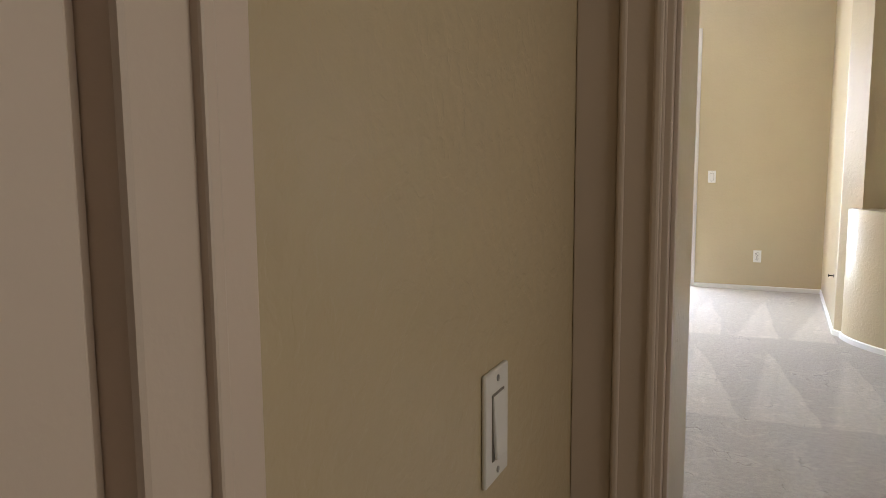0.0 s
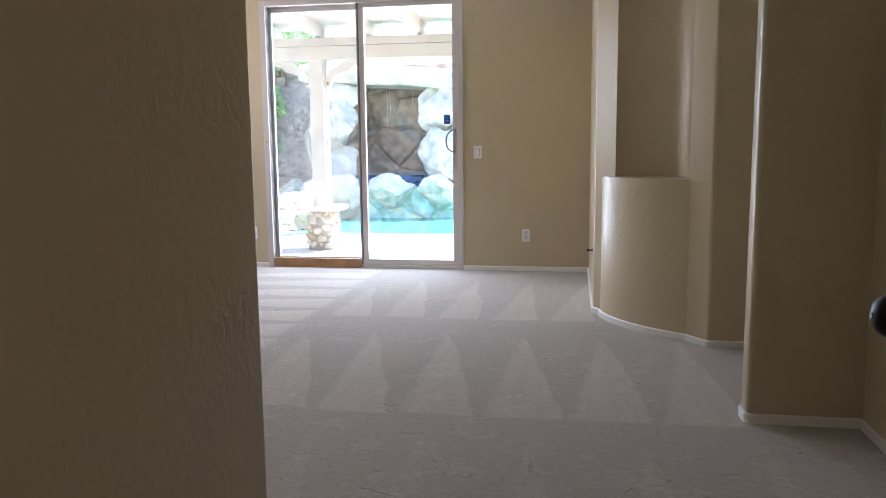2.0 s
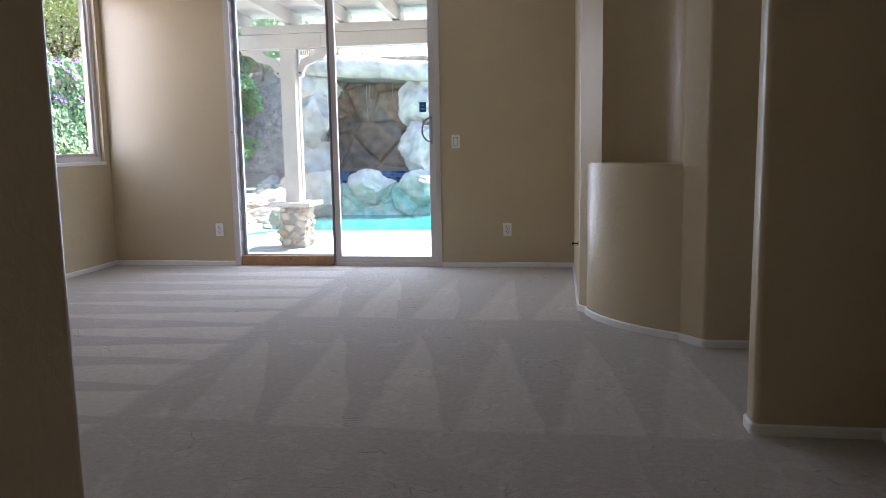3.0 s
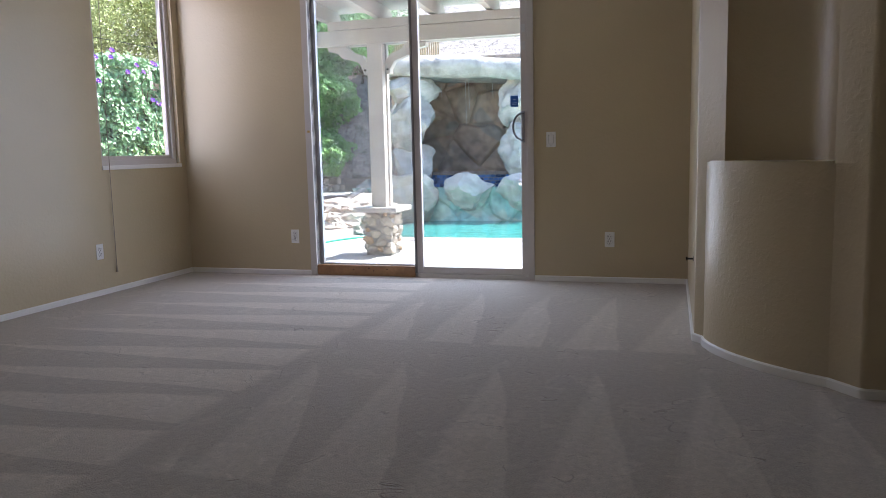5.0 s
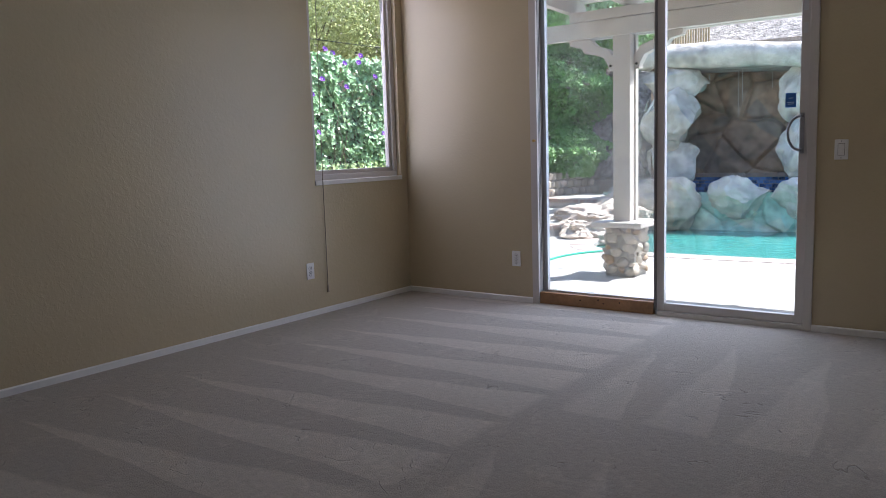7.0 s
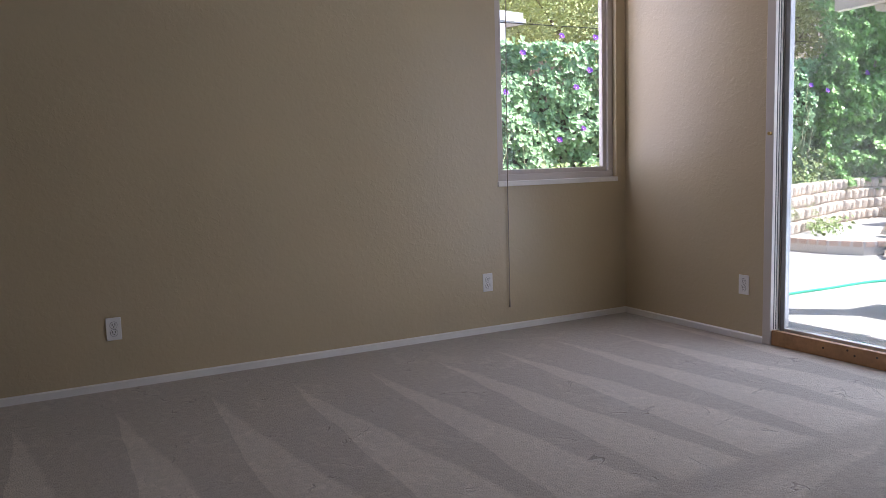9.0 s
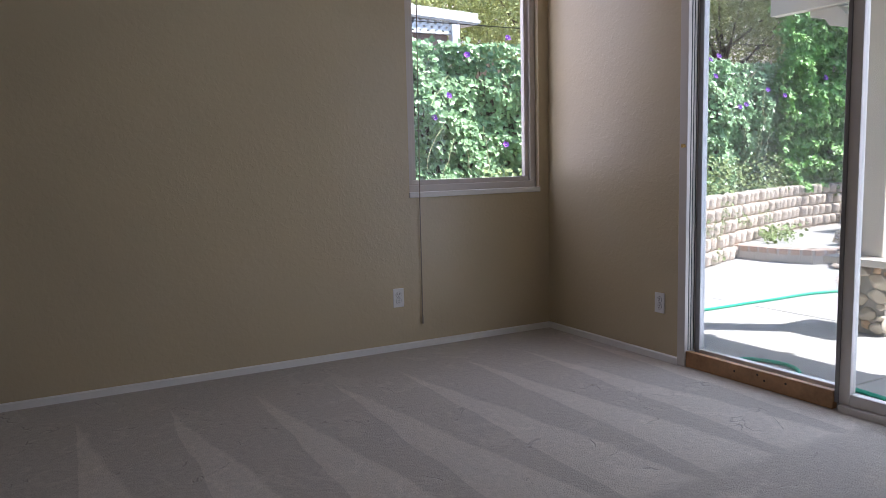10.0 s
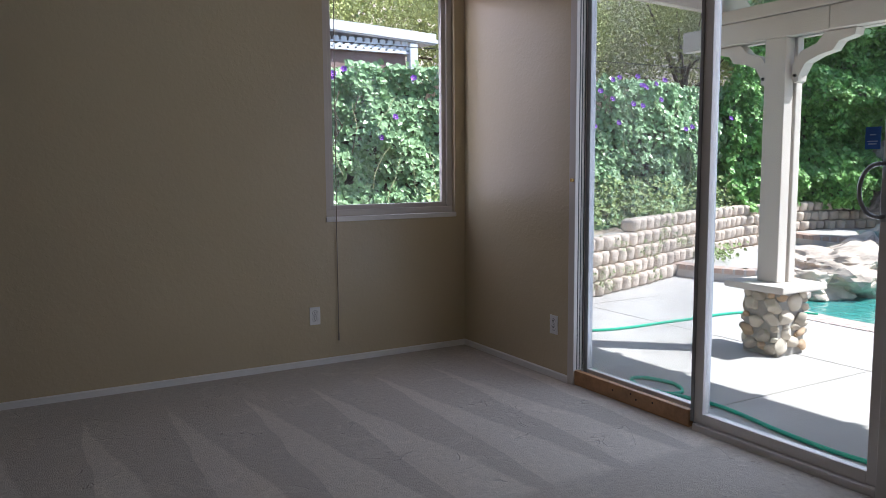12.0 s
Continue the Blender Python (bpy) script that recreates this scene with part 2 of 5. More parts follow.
def carpet_material():
    """Cream cut-pile carpet with the light and dark wedges that a vacuum cleaner leaves in the nap."""
    m = bpy.data.materials.new("cream_carpet")
    m.use_nodes = True
    nt = m.node_tree
    n, l = nt.nodes, nt.links
    b = n["Principled BSDF"]
    b.inputs["Roughness"].default_value = 0.95
    b.inputs["Specular IOR Level"].default_value = 0.15
    b.inputs["Sheen Weight"].default_value = 0.25
    geo = n.new("ShaderNodeNewGeometry")
    sep = n.new("ShaderNodeSeparateXYZ")
    wob = n.new("ShaderNodeTexNoise")
    wob.inputs["Scale"].default_value = 2.3
    l.new(geo.outputs["Position"], wob.inputs["Vector"])
    wv = n.new("ShaderNodeVectorMath")
    wv.operation = "MULTIPLY_ADD"
    wv.inputs[1].default_value = (0.08, 0.08, 0)
    l.new(wob.outputs["Color"], wv.inputs[0])
    l.new(geo.outputs["Position"], wv.inputs[2])
    l.new(wv.outputs[0], sep.inputs[0])
    x = math_node(nt, "SUBTRACT", sep.outputs[0], 0.04)
    y = math_node(nt, "SUBTRACT", sep.outputs[1], 0.04)

    def step(v, edge, soft):
        r = n.new("ShaderNodeMapRange")
        r.interpolation_type = "SMOOTHSTEP"
        r.inputs["From Min"].default_value, r.inputs["From Max"].default_value = edge - soft, edge + soft
        l.new(v, r.inputs["Value"])
        return r.outputs[0]

    def band(v, a, c, soft):
        return math_node(nt, "MULTIPLY", step(v, a, soft), math_node(nt, "SUBTRACT", 1.0, step(v, c, soft)))

    # wedges that point west, in the western half
    u = math_node(nt, "DIVIDE", math_node(nt, "ADD", x, 3.33), 1.9)
    yy = math_node(nt, "ADD", y, math_node(nt, "MULTIPLY", x, 0.03))
    v = math_node(nt, "FRACT", math_node(nt, "DIVIDE", math_node(nt, "SUBTRACT", yy, 5.59), 0.412))
    west = step(math_node(nt, "SUBTRACT", math_node(nt, "MULTIPLY", u, 0.82), v), 0.0, 0.035)
    fade = math_node(nt, "SUBTRACT", 1.0, math_node(nt, "MULTIPLY", math_node(nt, "SUBTRACT", 1.0, v), 0.25))
    west = math_node(nt, "MULTIPLY", math_node(nt, "MULTIPLY", west, fade), band(x, -3.4, -1.45, 0.04))
    total = math_node(nt, "MULTIPLY", west, 1.15)
    # wedges that point north, in rows in the eastern half, fanning out from where the cleaner stood
    streak = n.new("ShaderNodeTexNoise")
    streak.inputs["Scale"].default_value, streak.inputs["Detail"].default_value = 1.0, 3
    sv = n.new("ShaderNodeVectorMath")
    sv.operation = "MULTIPLY"
    sv.inputs[1].default_value = (16.0, 1.1, 1.0)
    l.new(geo.outputs["Position"], sv.inputs[0])
    l.new(sv.outputs[0], streak.inputs["Vector"])
    uneven = math_node(nt, "MULTIPLY_ADD", streak.outputs[0], 1.1, 0.42)
    for y0, y1, x0, lean, wide, share, amount in ((5.22, 6.74, -0.92, 0.11, 0.465, 0.93, 0.72), (7.06, 8.62, -0.96, -0.01, 0.465, 0.83, 0.72), (3.6, 5.12, -0.75, 0.08, 0.45, 0.8, 0.3)):
        u = math_node(nt, "DIVIDE", math_node(nt, "SUBTRACT", y1, y), y1 - y0)
        xx = math_node(nt, "SUBTRACT", math_node(nt, "SUBTRACT", x, x0), math_node(nt, "MULTIPLY", u, lean))
        v = math_node(nt, "FRACT", math_node(nt, "DIVIDE", xx, math_node(nt, "MULTIPLY_ADD", u, -0.09, wide)))
        w = math_node(nt, "MULTIPLY", step(math_node(nt, "SUBTRACT", math_node(nt, "MULTIPLY", u, share), v), 0.0, 0.02), step(v, 0.06, 0.06))
        w = math_node(nt, "MULTIPLY", w, math_node(nt, "MULTIPLY", band(y, y0, y1, 0.02), band(x, -1.3, 1.2, 0.05)))
        total = math_node(nt, "ADD", total, math_node(nt, "MULTIPLY", math_node(nt, "MULTIPLY", w, uneven), amount))
    # scuffed patches
    sc = n.new("ShaderNodeTexNoise")
    sc.inputs["Scale"].default_value, sc.inputs["Detail"].default_value, sc.inputs["Distortion"].default_value = 4.5, 4, 1.4
    l.new(geo.outputs["Position"], sc.inputs["Vector"])
    scuff = math_node(nt, "MULTIPLY", band(sc.outputs[0], 0.60, 0.68, 0.02), 0.35)
    total = math_node(nt, "ADD", total, scuff)
    # thin creases where the pile was trodden
    cr = n.new("ShaderNodeTexNoise")
    cr.inputs["Scale"].default_value, cr.inputs["Detail"].default_value, cr.inputs["Distortion"].default_value = 2.4, 3, 0.8
    l.new(geo.outputs["Position"], cr.inputs["Vector"])
    crease = math_node(nt, "MULTIPLY", band(cr.outputs[0], 0.497, 0.506, 0.003), step(sc.outputs[0], 0.57, 0.03))
    total = math_node(nt, "SUBTRACT", total, math_node(nt, "MULTIPLY", crease, 1.1))
    pile = n.new("ShaderNodeTexNoise")
    pile.inputs["Scale"].default_value, pile.inputs["Detail"].default_value = 170, 2
    l.new(geo.outputs["Position"], pile.inputs["Vector"])
    tuft = n.new("ShaderNodeTexNoise")
    tuft.inputs["Scale"].default_value, tuft.inputs["Detail"].default_value = 38, 3
    l.new(geo.outputs["Position"], tuft.inputs["Vector"])
    lum = math_node(nt, "MULTIPLY_ADD", total, 0.22, 0.78)
    lum = math_node(nt, "MULTIPLY", lum, math_node(nt, "MULTIPLY_ADD", pile.outputs[0], 0.60, 0.70))
    lum = math_node(nt, "MULTIPLY", lum, math_node(nt, "MULTIPLY_ADD", tuft.outputs[0], 0.44, 0.78))
    mul = n.new("ShaderNodeVectorMath")
    mul.operation = "SCALE"
    mul.inputs[0].default_value = (0.59, 0.527, 0.447)
    l.new(lum, mul.inputs["Scale"])
    l.new(mul.outputs[0], b.inputs["Base Color"])
    bp = n.new("ShaderNodeBump")
    bp.inputs["Strength"].default_value, bp.inputs["Distance"].default_value = 0.8, 0.006
    h = math_node(nt, "SUBTRACT", math_node(nt, "MULTIPLY_ADD", tuft.outputs[0], 0.8, pile.outputs[0]), math_node(nt, "MULTIPLY", crease, 0.8))
    l.new(h, bp.inputs["Height"])
    l.new(bp.outputs[0], b.inputs["Normal"])
    return m


CARPET = carpet_material()


# ---- building helpers ----
def finish(bm, name, material, smooth=False):
    me = bpy.data.meshes.new(name)
    bmesh.ops.recalc_face_normals(bm, faces=bm.faces)
    bm.to_mesh(me)
    bm.free()
    me.materials.append(material)
    if smooth:
        for p in me.polygons:
            p.use_smooth = True
        if smooth == "auto":
            me.set_sharp_from_angle(angle=radians(25))
    return me


def part(name, bm, material, parent, label="", smooth=False):
    ob = new(name, finish(bm, name, material, smooth))
    ob.parent = parent
    if label:
        ob["label"] = label
    return ob


def thing(name, bm, material, label, category, kind="", group="", smooth=False):
    return tagged(new(name, finish(bm, name, material, smooth)), label, category, group, kind)


def empty(name, at, label, category, kind="", group=""):
    ob = new(name)
    ob.matrix_world = at if isinstance(at, Matrix) else Matrix.Translation(at)
    return tagged(ob, label, category, group, kind)


def box(bm, x0, x1, y0, y1, z0, z1, bevel=0.0, m=None):
    made = bmesh.ops.create_cube(bm, size=1.0)["verts"]
    bmesh.ops.scale(bm, vec=(x1 - x0, y1 - y0, z1 - z0), verts=made)
    bmesh.ops.translate(bm, vec=((x0 + x1) / 2, (y0 + y1) / 2, (z0 + z1) / 2), verts=made)
    if bevel:
        edges = list({e for v in made for e in v.link_edges})
        made = bmesh.ops.bevel(bm, geom=edges, offset=bevel, segments=2, profile=0.5, affect="EDGES")["verts"]
    if m is not None:
        bmesh.ops.transform(bm, matrix=m, verts=made)
    return bm


def B(*a, **k):
    return box(bmesh.new(), *a, **k)


def cyl(bm, p, q, r, seg=12, r2=None):
    p, q = Vector(p), Vector(q)
    d = q - p
    m = Matrix.Translation((p + q) / 2) @ d.to_track_quat("Z", "Y").to_matrix().to_4x4()
    bmesh.ops.create_cone(bm, cap_ends=True, segments=seg, radius1=r, radius2=r if r2 is None else r2, depth=d.length, matrix=m)
    return bm


def prism(bm, pts, z0, z1):
    low = [bm.verts.new((x, y, z0)) for x, y in pts]
    top = [bm.verts.new((x, y, z1)) for x, y in pts]
    n = len(pts)
    bm.faces.new(low[::-1])
    bm.faces.new(top)
    for i in range(n):
        bm.faces.new((low[i], low[(i + 1) % n], top[(i + 1) % n], top[i]))
    return bm


def rounded(pts, radii, seg=6):
    """The polygon with its corners rounded (a bullnose in plan)."""
    out = []
    n = len(pts)
    for i in range(n):
        p, r = Vector(pts[i]), radii.get(i, 0)
        if not r:
            out.append(tuple(p))
            continue
        a, b = (Vector(pts[i - 1]) - p).normalized(), (Vector(pts[(i + 1) % n]) - p).normalized()
        half = a.angle(b) / 2
        d = r / math.tan(half)
        c = p + (a + b).normalized() * (r / math.sin(half))
        s, e = p + a * d, p + b * d
        a0 = math.atan2(s.y - c.y, s.x - c.x)
        turn = math.atan2(e.y - c.y, e.x - c.x) - a0
        turn = (turn + math.pi) % (2 * math.pi) - math.pi
        out += [(c.x + r * math.cos(a0 + turn * k / seg), c.y + r * math.sin(a0 + turn * k / seg)) for k in range(seg + 1)]
    return out


def strip(bm, path, off, z0, z1):
    """A board of thickness off that follows a path in plan, on its right side."""
    P = [Vector(p) for p in path]
    side = []
    for i, p in enumerate(P):
        dirs = []
        if i:
            dirs.append((p - P[i - 1]).normalized())
        if i < len(P) - 1:
            dirs.append((P[i + 1] - p).normalized())
        d = sum(dirs, Vector((0, 0))).normalized()
        nrm = Vector((d.y, -d.x))
        side.append(p + nrm * off / max(0.5, nrm.dot(Vector((dirs[0].y, -dirs[0].x)))))
    vs = [[bm.verts.new((a.x, a.y, z)) for a, z in ((p, z0), (q, z0), (q, z1 - 0.006), (p + (q - p) * 0.5, z1), (p, z1))] for p, q in zip(P, side)]
    for s, t in zip(vs, vs[1:]):
        for i in range(5):
            bm.faces.new((s[i], s[(i + 1) % 5], t[(i + 1) % 5], t[i]))
    bm.faces.new(vs[0])
    bm.faces.new(vs[-1][::-1])
    return bm


def blob(bm, centre, size, seed, sub=3, rough=0.22, freq=1.3, flat=0.0, spin=0.0):
    """A boulder: a sphere pushed about by noise, with planed-off faces."""
    made = bmesh.ops.create_icosphere(bm, subdivisions=sub, radius=1.0)["verts"]
    rnd = random.Random(seed)
    planes = [(Vector((rnd.uniform(-1, 1), rnd.uniform(-1, 1), rnd.uniform(-0.6, 1))).normalized(), rnd.uniform(0.52, 0.80)) for _ in range(11)]
    off = Vector((rnd.uniform(0, 50), rnd.uniform(0, 50), rnd.uniform(0, 50)))
    turn = Matrix.Rotation(spin, 3, "Z")
    for v in made:
        p = v.co.copy()
        for nrm, d in planes:
            s = p.dot(nrm) - d
            if s > 0:
                p -= nrm * s * 0.96
        p *= 1 + rough * noise.noise(p * freq + off) + rough * 0.35 * noise.noise(p * freq * 3.1 + off)
        v.co = turn @ Vector((p.x * size[0], p.y * size[1], p.z * size[2])) + Vector(centre)
    return bm


# ---- the room: shell ----
CZ = 3.0           # ceiling
XW, YN = -3.76, 9.10
A, D = Vector((0.47, 7.36)), Vector((1.085, 6.51))        # ends of the slanting wall with the niche
U = (D - A).normalized()
N_OUT = Vector((U.y, -U.x))


def slant(s, n):
    p = A + U * s + N_OUT * n
    return (p.x, p.y)


def walls_of(name, boxes, label):
    bm = bmesh.new()
    for b in boxes:
        box(bm, *b)
    return thing(name, bm, WALL, label, "wall", "structure")


WIN = (8.05, 9.02, 0.96, 2.50)       # side window: y0, y1, z0, z1
DOOR = (-2.585, -0.668, 2.50)        # patio door: x0, x1, top
walls_of("wall_west", [(XW - 0.15, XW, 3.06, WIN[0], 0, CZ), (XW - 0.15, XW, WIN[1], YN + 0.15, 0, CZ), (XW - 0.15, XW, WIN[0], WIN[1], 0, WIN[2]), (XW - 0.15, XW, WIN[0], WIN[1], WIN[3], CZ)],
         "tan textured drywall with a side window")
walls_of("wall_north", [(XW, DOOR[0], YN, YN + 0.15, 0, CZ), (DOOR[1], 0.6, YN, YN + 0.15, 0, CZ), (DOOR[0], DOOR[1], YN, YN + 0.15, DOOR[2], CZ)],
         "tan textured drywall round the sliding patio door")
# the block with the half-round niche


def bulge(k):
    """The plinth's outline: round on one side, easing into the wall on the other."""
    a = math.pi * k / 40
    if k <= 20:
        return slant(0.44 - 0.36 * math.cos(a), 0.088 * math.sin(a) ** 1.5)
    return slant(0.44 - 0.44 * math.cos(a), 0.088 * (0.5 - 0.5 * math.cos(2 * (math.pi - a))))


ARC_OUT = [bulge(k) for k in range(41)]
ARC_IN = [slant(0.54 - 0.33 * math.cos(math.pi * k / 24), -0.24 * math.sin(math.pi * k / 24)) for k in range(25)]
tail = [(3.0, 6.51), (3.0, 9.25), (0.6, 9.25), (0.47, 9.25)]
bullA = rounded([(0.47, 9.25), tuple(A), slant(0.1, 0)], {1: 0.03})[1:-1]
bullD = rounded([slant(0.9, 0), tuple(D), (1.6, 6.51)], {1: 0.035})[1:-1]
bm = bmesh.new()
prism(bm, bullA + ARC_OUT + bullD + tail, 0, 0.932)
thing("wall_niche_base", bm, WALL, "tan drywall with a half-round bulging plinth below the niche", "wall", "structure", smooth="auto")
bm = bmesh.new()
prism(bm, bullA + ARC_IN + bullD + tail, 0.932, 2.66)
prism(bm, bullA + bullD + tail, 2.66, CZ)
thing("wall_niche_upper", bm, WALL, "tan drywall with a tall concave art niche", "wall", "structure", smooth="auto")
# shelf of the niche with an eased edge
bm = bmesh.new()
prism(bm, [bulge(k) for k in range(8, 38)]
      + [slant(0.54 - 0.32 * math.cos(math.pi * k / 24), -0.23 * math.sin(math.pi * k / 24)) for k in range(24, -1, -1)], 0.929, 0.940)
thing("trim_niche_shelf", bm, WALL, "tan plastered shelf of the art niche", "shelf", "structure")
bm = bmesh.new()
prism(bm, rounded([(1.04, 5.29), (3.0, 5.29), (3.0, 5.41), (1.04, 5.41)], {0: 0.025, 3: 0.025}), 0, CZ)
thing("wall_pier", bm, WALL, "end of a tan drywall partition with rounded corners", "wall", "structure", smooth="auto")
walls_of("wall_east", [(1.485, 1.60, 2.385, 5.29, 0, CZ), (2.85, 3.0, 5.41, 6.51, 0, CZ)], "tan textured drywall beside the entry")
bm = bmesh.new()
prism(bm, rounded([(-0.158, 2.385), (-0.158, 3.20), (-3.91, 3.20), (-3.91, 3.06), (-0.31, 3.06), (-0.31, 2.385)], {1: 0.022}), 0, CZ)
thing("wall_south", bm, WALL, "tan drywall with a rounded outside corner by the entry", "wall", "structure", smooth="auto")
walls_of("wall_entry", [(-0.40, -0.126, 2.335, 2.385, 0, CZ), (0.731, 1.60, 2.335, 2.385, 0, CZ), (-0.126, 0.731, 2.335, 2.385, 2.07, CZ)], "tan drywall round the bedroom doorway")
walls_of("wall_hall_west", [(-0.40, -0.255, 1.46, 2.335, 0, CZ), (-0.40, -0.255, -1.6, 0.55, 0, CZ), (-0.40, -0.255, 0.55, 1.46, 2.07, CZ)], "tan textured hall drywall round a doorway")
# unseen opening and side space, made up to hold the hall lamp and block sun
walls_of("wall_hall_east", [(1.05, 1.2, -1.6, 1.2, 0, CZ), (1.05, 1.2, 2.1, 2.335, 0, CZ),
                       (1.05, 1.2, 1.2, 2.1, 2.07, CZ)], "unseen tan textured hall drywall with an added opening for lamp light")
walls_of("wall_hall_south", [(-0.255, 3.0, -1.6, -1.45, 0, CZ)], "unseen tan textured drywall that closes the hall and the added space beside it")
walls_of("wall_sun_block_east", [(2.85, 3.0, -1.45, 5.29, 0, CZ)], "unseen tan textured drywall added to keep sun out of the hall")
walls_of("wall_sun_block_north", [(1.60, 2.85, 2.335, 2.385, 0, CZ)], "unseen tan textured drywall added to keep sun out of the hall")
thing("ceiling", B(-3.91, 3.0, -1.6, 9.25, CZ, CZ + 0.12), CEIL, "off-white flat ceiling", "ceiling", "structure")
bm = bmesh.new()
prism(bm, [(-3.91, -1.6), (3.0, -1.6), (3.0, 9.25), (-3.91, 9.25)], -0.12, 0.0)
thing("floor", bm, CARPET, "cream cut-pile carpet with vacuum tracks", "carpet", "structure")

# baseboards
bm = bmesh.new()
BH, BT = 0.040, 0.012
strip(bm, [(-0.19, 3.20), (XW, 3.20), (XW, YN), (DOOR[0], YN)], BT, 0, BH)
strip(bm, [(DOOR[1], YN), (0.47, YN)] + bullA + ARC_OUT + bullD + [(2.85, 6.51)], BT, 0, BH)
strip(bm, [(2.85, 5.41)] + rounded([(1.3, 5.41), (1.04, 5.41), (1.04, 5.29), (1.3, 5.29)], {1: 0.025, 2: 0.025})[1:-1] + [(1.485, 5.29), (1.485, 2.39)], BT, 0, BH)
strip(bm, [(-0.158, 2.39), (-0.158, 3.178)], BT, 0, BH)
thing("baseboard", bm, TRIM, "low white painted baseboard along the carpet", "baseboard", "structure")

# bedroom doorway: jambs, stops and casing
frame_1 = empty("door_frame", (-0.11, 2.34, 0), "cream painted doorway casing with a black strike plate", "door frame", "structure")


def wpart(name, bm, material, parent, label="", smooth=False):
    root, shift = parent, Vector((0, 0, 0))
    while root is not None:
        shift += root.matrix_basis.translation
        root = root.parent
    bmesh.ops.translate(bm, vec=-shift, verts=bm.verts)
    return part(name, bm, material, parent, label, smooth)


for side in (-1, 1):
    ox = -0.112 if side < 0 else 0.717
    f = lambda a, b: (min(ox + side * a, ox + side * b), max(ox + side * a, ox + side * b))
    bm = bmesh.new()
    box(bm, *f(0.010, 0.078), 2.318, 2.335, 0, 2.13, 0.003)
    box(bm, *f(0.014, 0.027), 2.311, 2.320, 0, 2.12, 0.004)
    box(bm, *f(0.066, 0.076), 2.314, 2.320, 0, 2.12, 0.003)
    wpart("casing", bm, HALL_TRIM, frame_1)
    bm = bmesh.new()
    box(bm, *f(0.0, 0.014), 2.320, 2.388, 0, 2.07, 0.002)
    wpart("jamb", bm, HALL_TRIM, frame_1)
wpart("door_stop", B(-0.112, -0.1050, 2.338, 2.362, 0, 2.058, 0.0015), HALL_TRIM, frame_1)
wpart("head_casing", B(-0.187, 0.797, 2.318, 2.335, 2.13, 2.20, 0.003), HALL_TRIM, frame_1)
wpart("head_jamb", B(-0.111, 0.716, 2.322, 2.386, 2.058, 2.07), HALL_TRIM, frame_1)
wpart("backband", B(-0.2545, -0.1915, 2.326, 2.335, 0, 2.13, 0.002), HALL_TRIM, frame_1, "shaded flat board beside the casing")
bm = bmesh.new()
box(bm, -0.1115, -0.1095, 2.366, 2.389, 0.875, 0.933)
box(bm, -0.120, -0.1095, 2.3885, 2.394, 0.881, 0.927, 0.002)
plate = wpart("strike_plate", bm, BLACK, frame_1, "black metal strike plate")
# dark patch in place of the shade in the latch hole
wpart("latch_hole", B(-0.1097, -0.1090, 2.370, 2.384, 0.889, 0.919), RECESS_SHADE, plate)
for z in (0.881, 0.927):
    wpart("screw", cyl(bmesh.new(), (-0.1097, 2.377, z), (-0.1087, 2.377, z), 0.003), CHROME, plate)

# a second doorway in the hall, with its closed door
frame_2 = empty("hall_door_frame", (-0.255, 1.0, 0), "cream moulded casing of a closed hall door", "door frame", "structure")
bm = bmesh.new()
box(bm, -0.255, -0.215, 1.436, 1.482, 0, 2.13, 0.003)
wpart("casing", bm, HALL_TRIM, frame_2)
bm = bmesh.new()
box(bm, -0.255, -0.203, 1.384, 1.4355, 0, 2.13, 0.004)
box(bm, -0.205, -0.197, 1.424, 1.434, 0, 2.12, 0.002)
wpart("casing_bead", bm, HALL_TRIM, frame_2)
wpart("jamb", B(-0.30, -0.225, 1.366, 1.3835, 0, 2.09), HALL_TRIM, frame_2)
wpart("head_casing", B(-0.255, -0.205, 0.50, 1.482, 2.13, 2.20, 0.003), HALL_TRIM, frame_2)
wpart("casing", B(-0.255, -0.205, 0.49, 0.56, 0, 2.13, 0.003), HALL_TRIM, frame_2)
hd = wpart("door_slab", B(-0.25, -0.207, 0.56, 1.365, 0.012, 2.07, 0.002), HALL_TRIM, frame_2)


# ---- wall plates ----
def switch_plate(at, turn, name="light_switch", label="white rocker light switch on the tan wall"):
    """Built facing -y, then turned."""
    ob = empty(name, Matrix.Translation(at) @ Matrix.Rotation(turn, 4, "Z"), label, "light switch", group="light switches")
    part("plate", box(bmesh.new(), -0.036, 0.036, -0.006, 0.0, -0.058, 0.058, 0.0025), PLATE, ob)
    # no real gap: a darker slab imitates its shade
    part("surround", box(bmesh.new(), -0.0185, 0.0185, -0.0072, -0.005, -0.0345, 0.0345), GAP_SHADE, ob, "thin slab round the rocker, coloured to imitate gap shade")
    bm = box(bmesh.new(), -0.0165, 0.0165, -0.0105, -0.006, -0.0325, 0.0325, 0.0015)
    bmesh.ops.rotate(bm, cent=(0, -0.008, 0), matrix=Matrix.Rotation(radians(-4), 3, "X"), verts=bm.verts)
    part("rocker", bm, PLATE, ob)
    for z in (-0.048, 0.048):
        part("screw", cyl(bmesh.new(), (0, -0.0055, z), (0, -0.0072, z), 0.0035, 10), ALU, ob)
    return ob


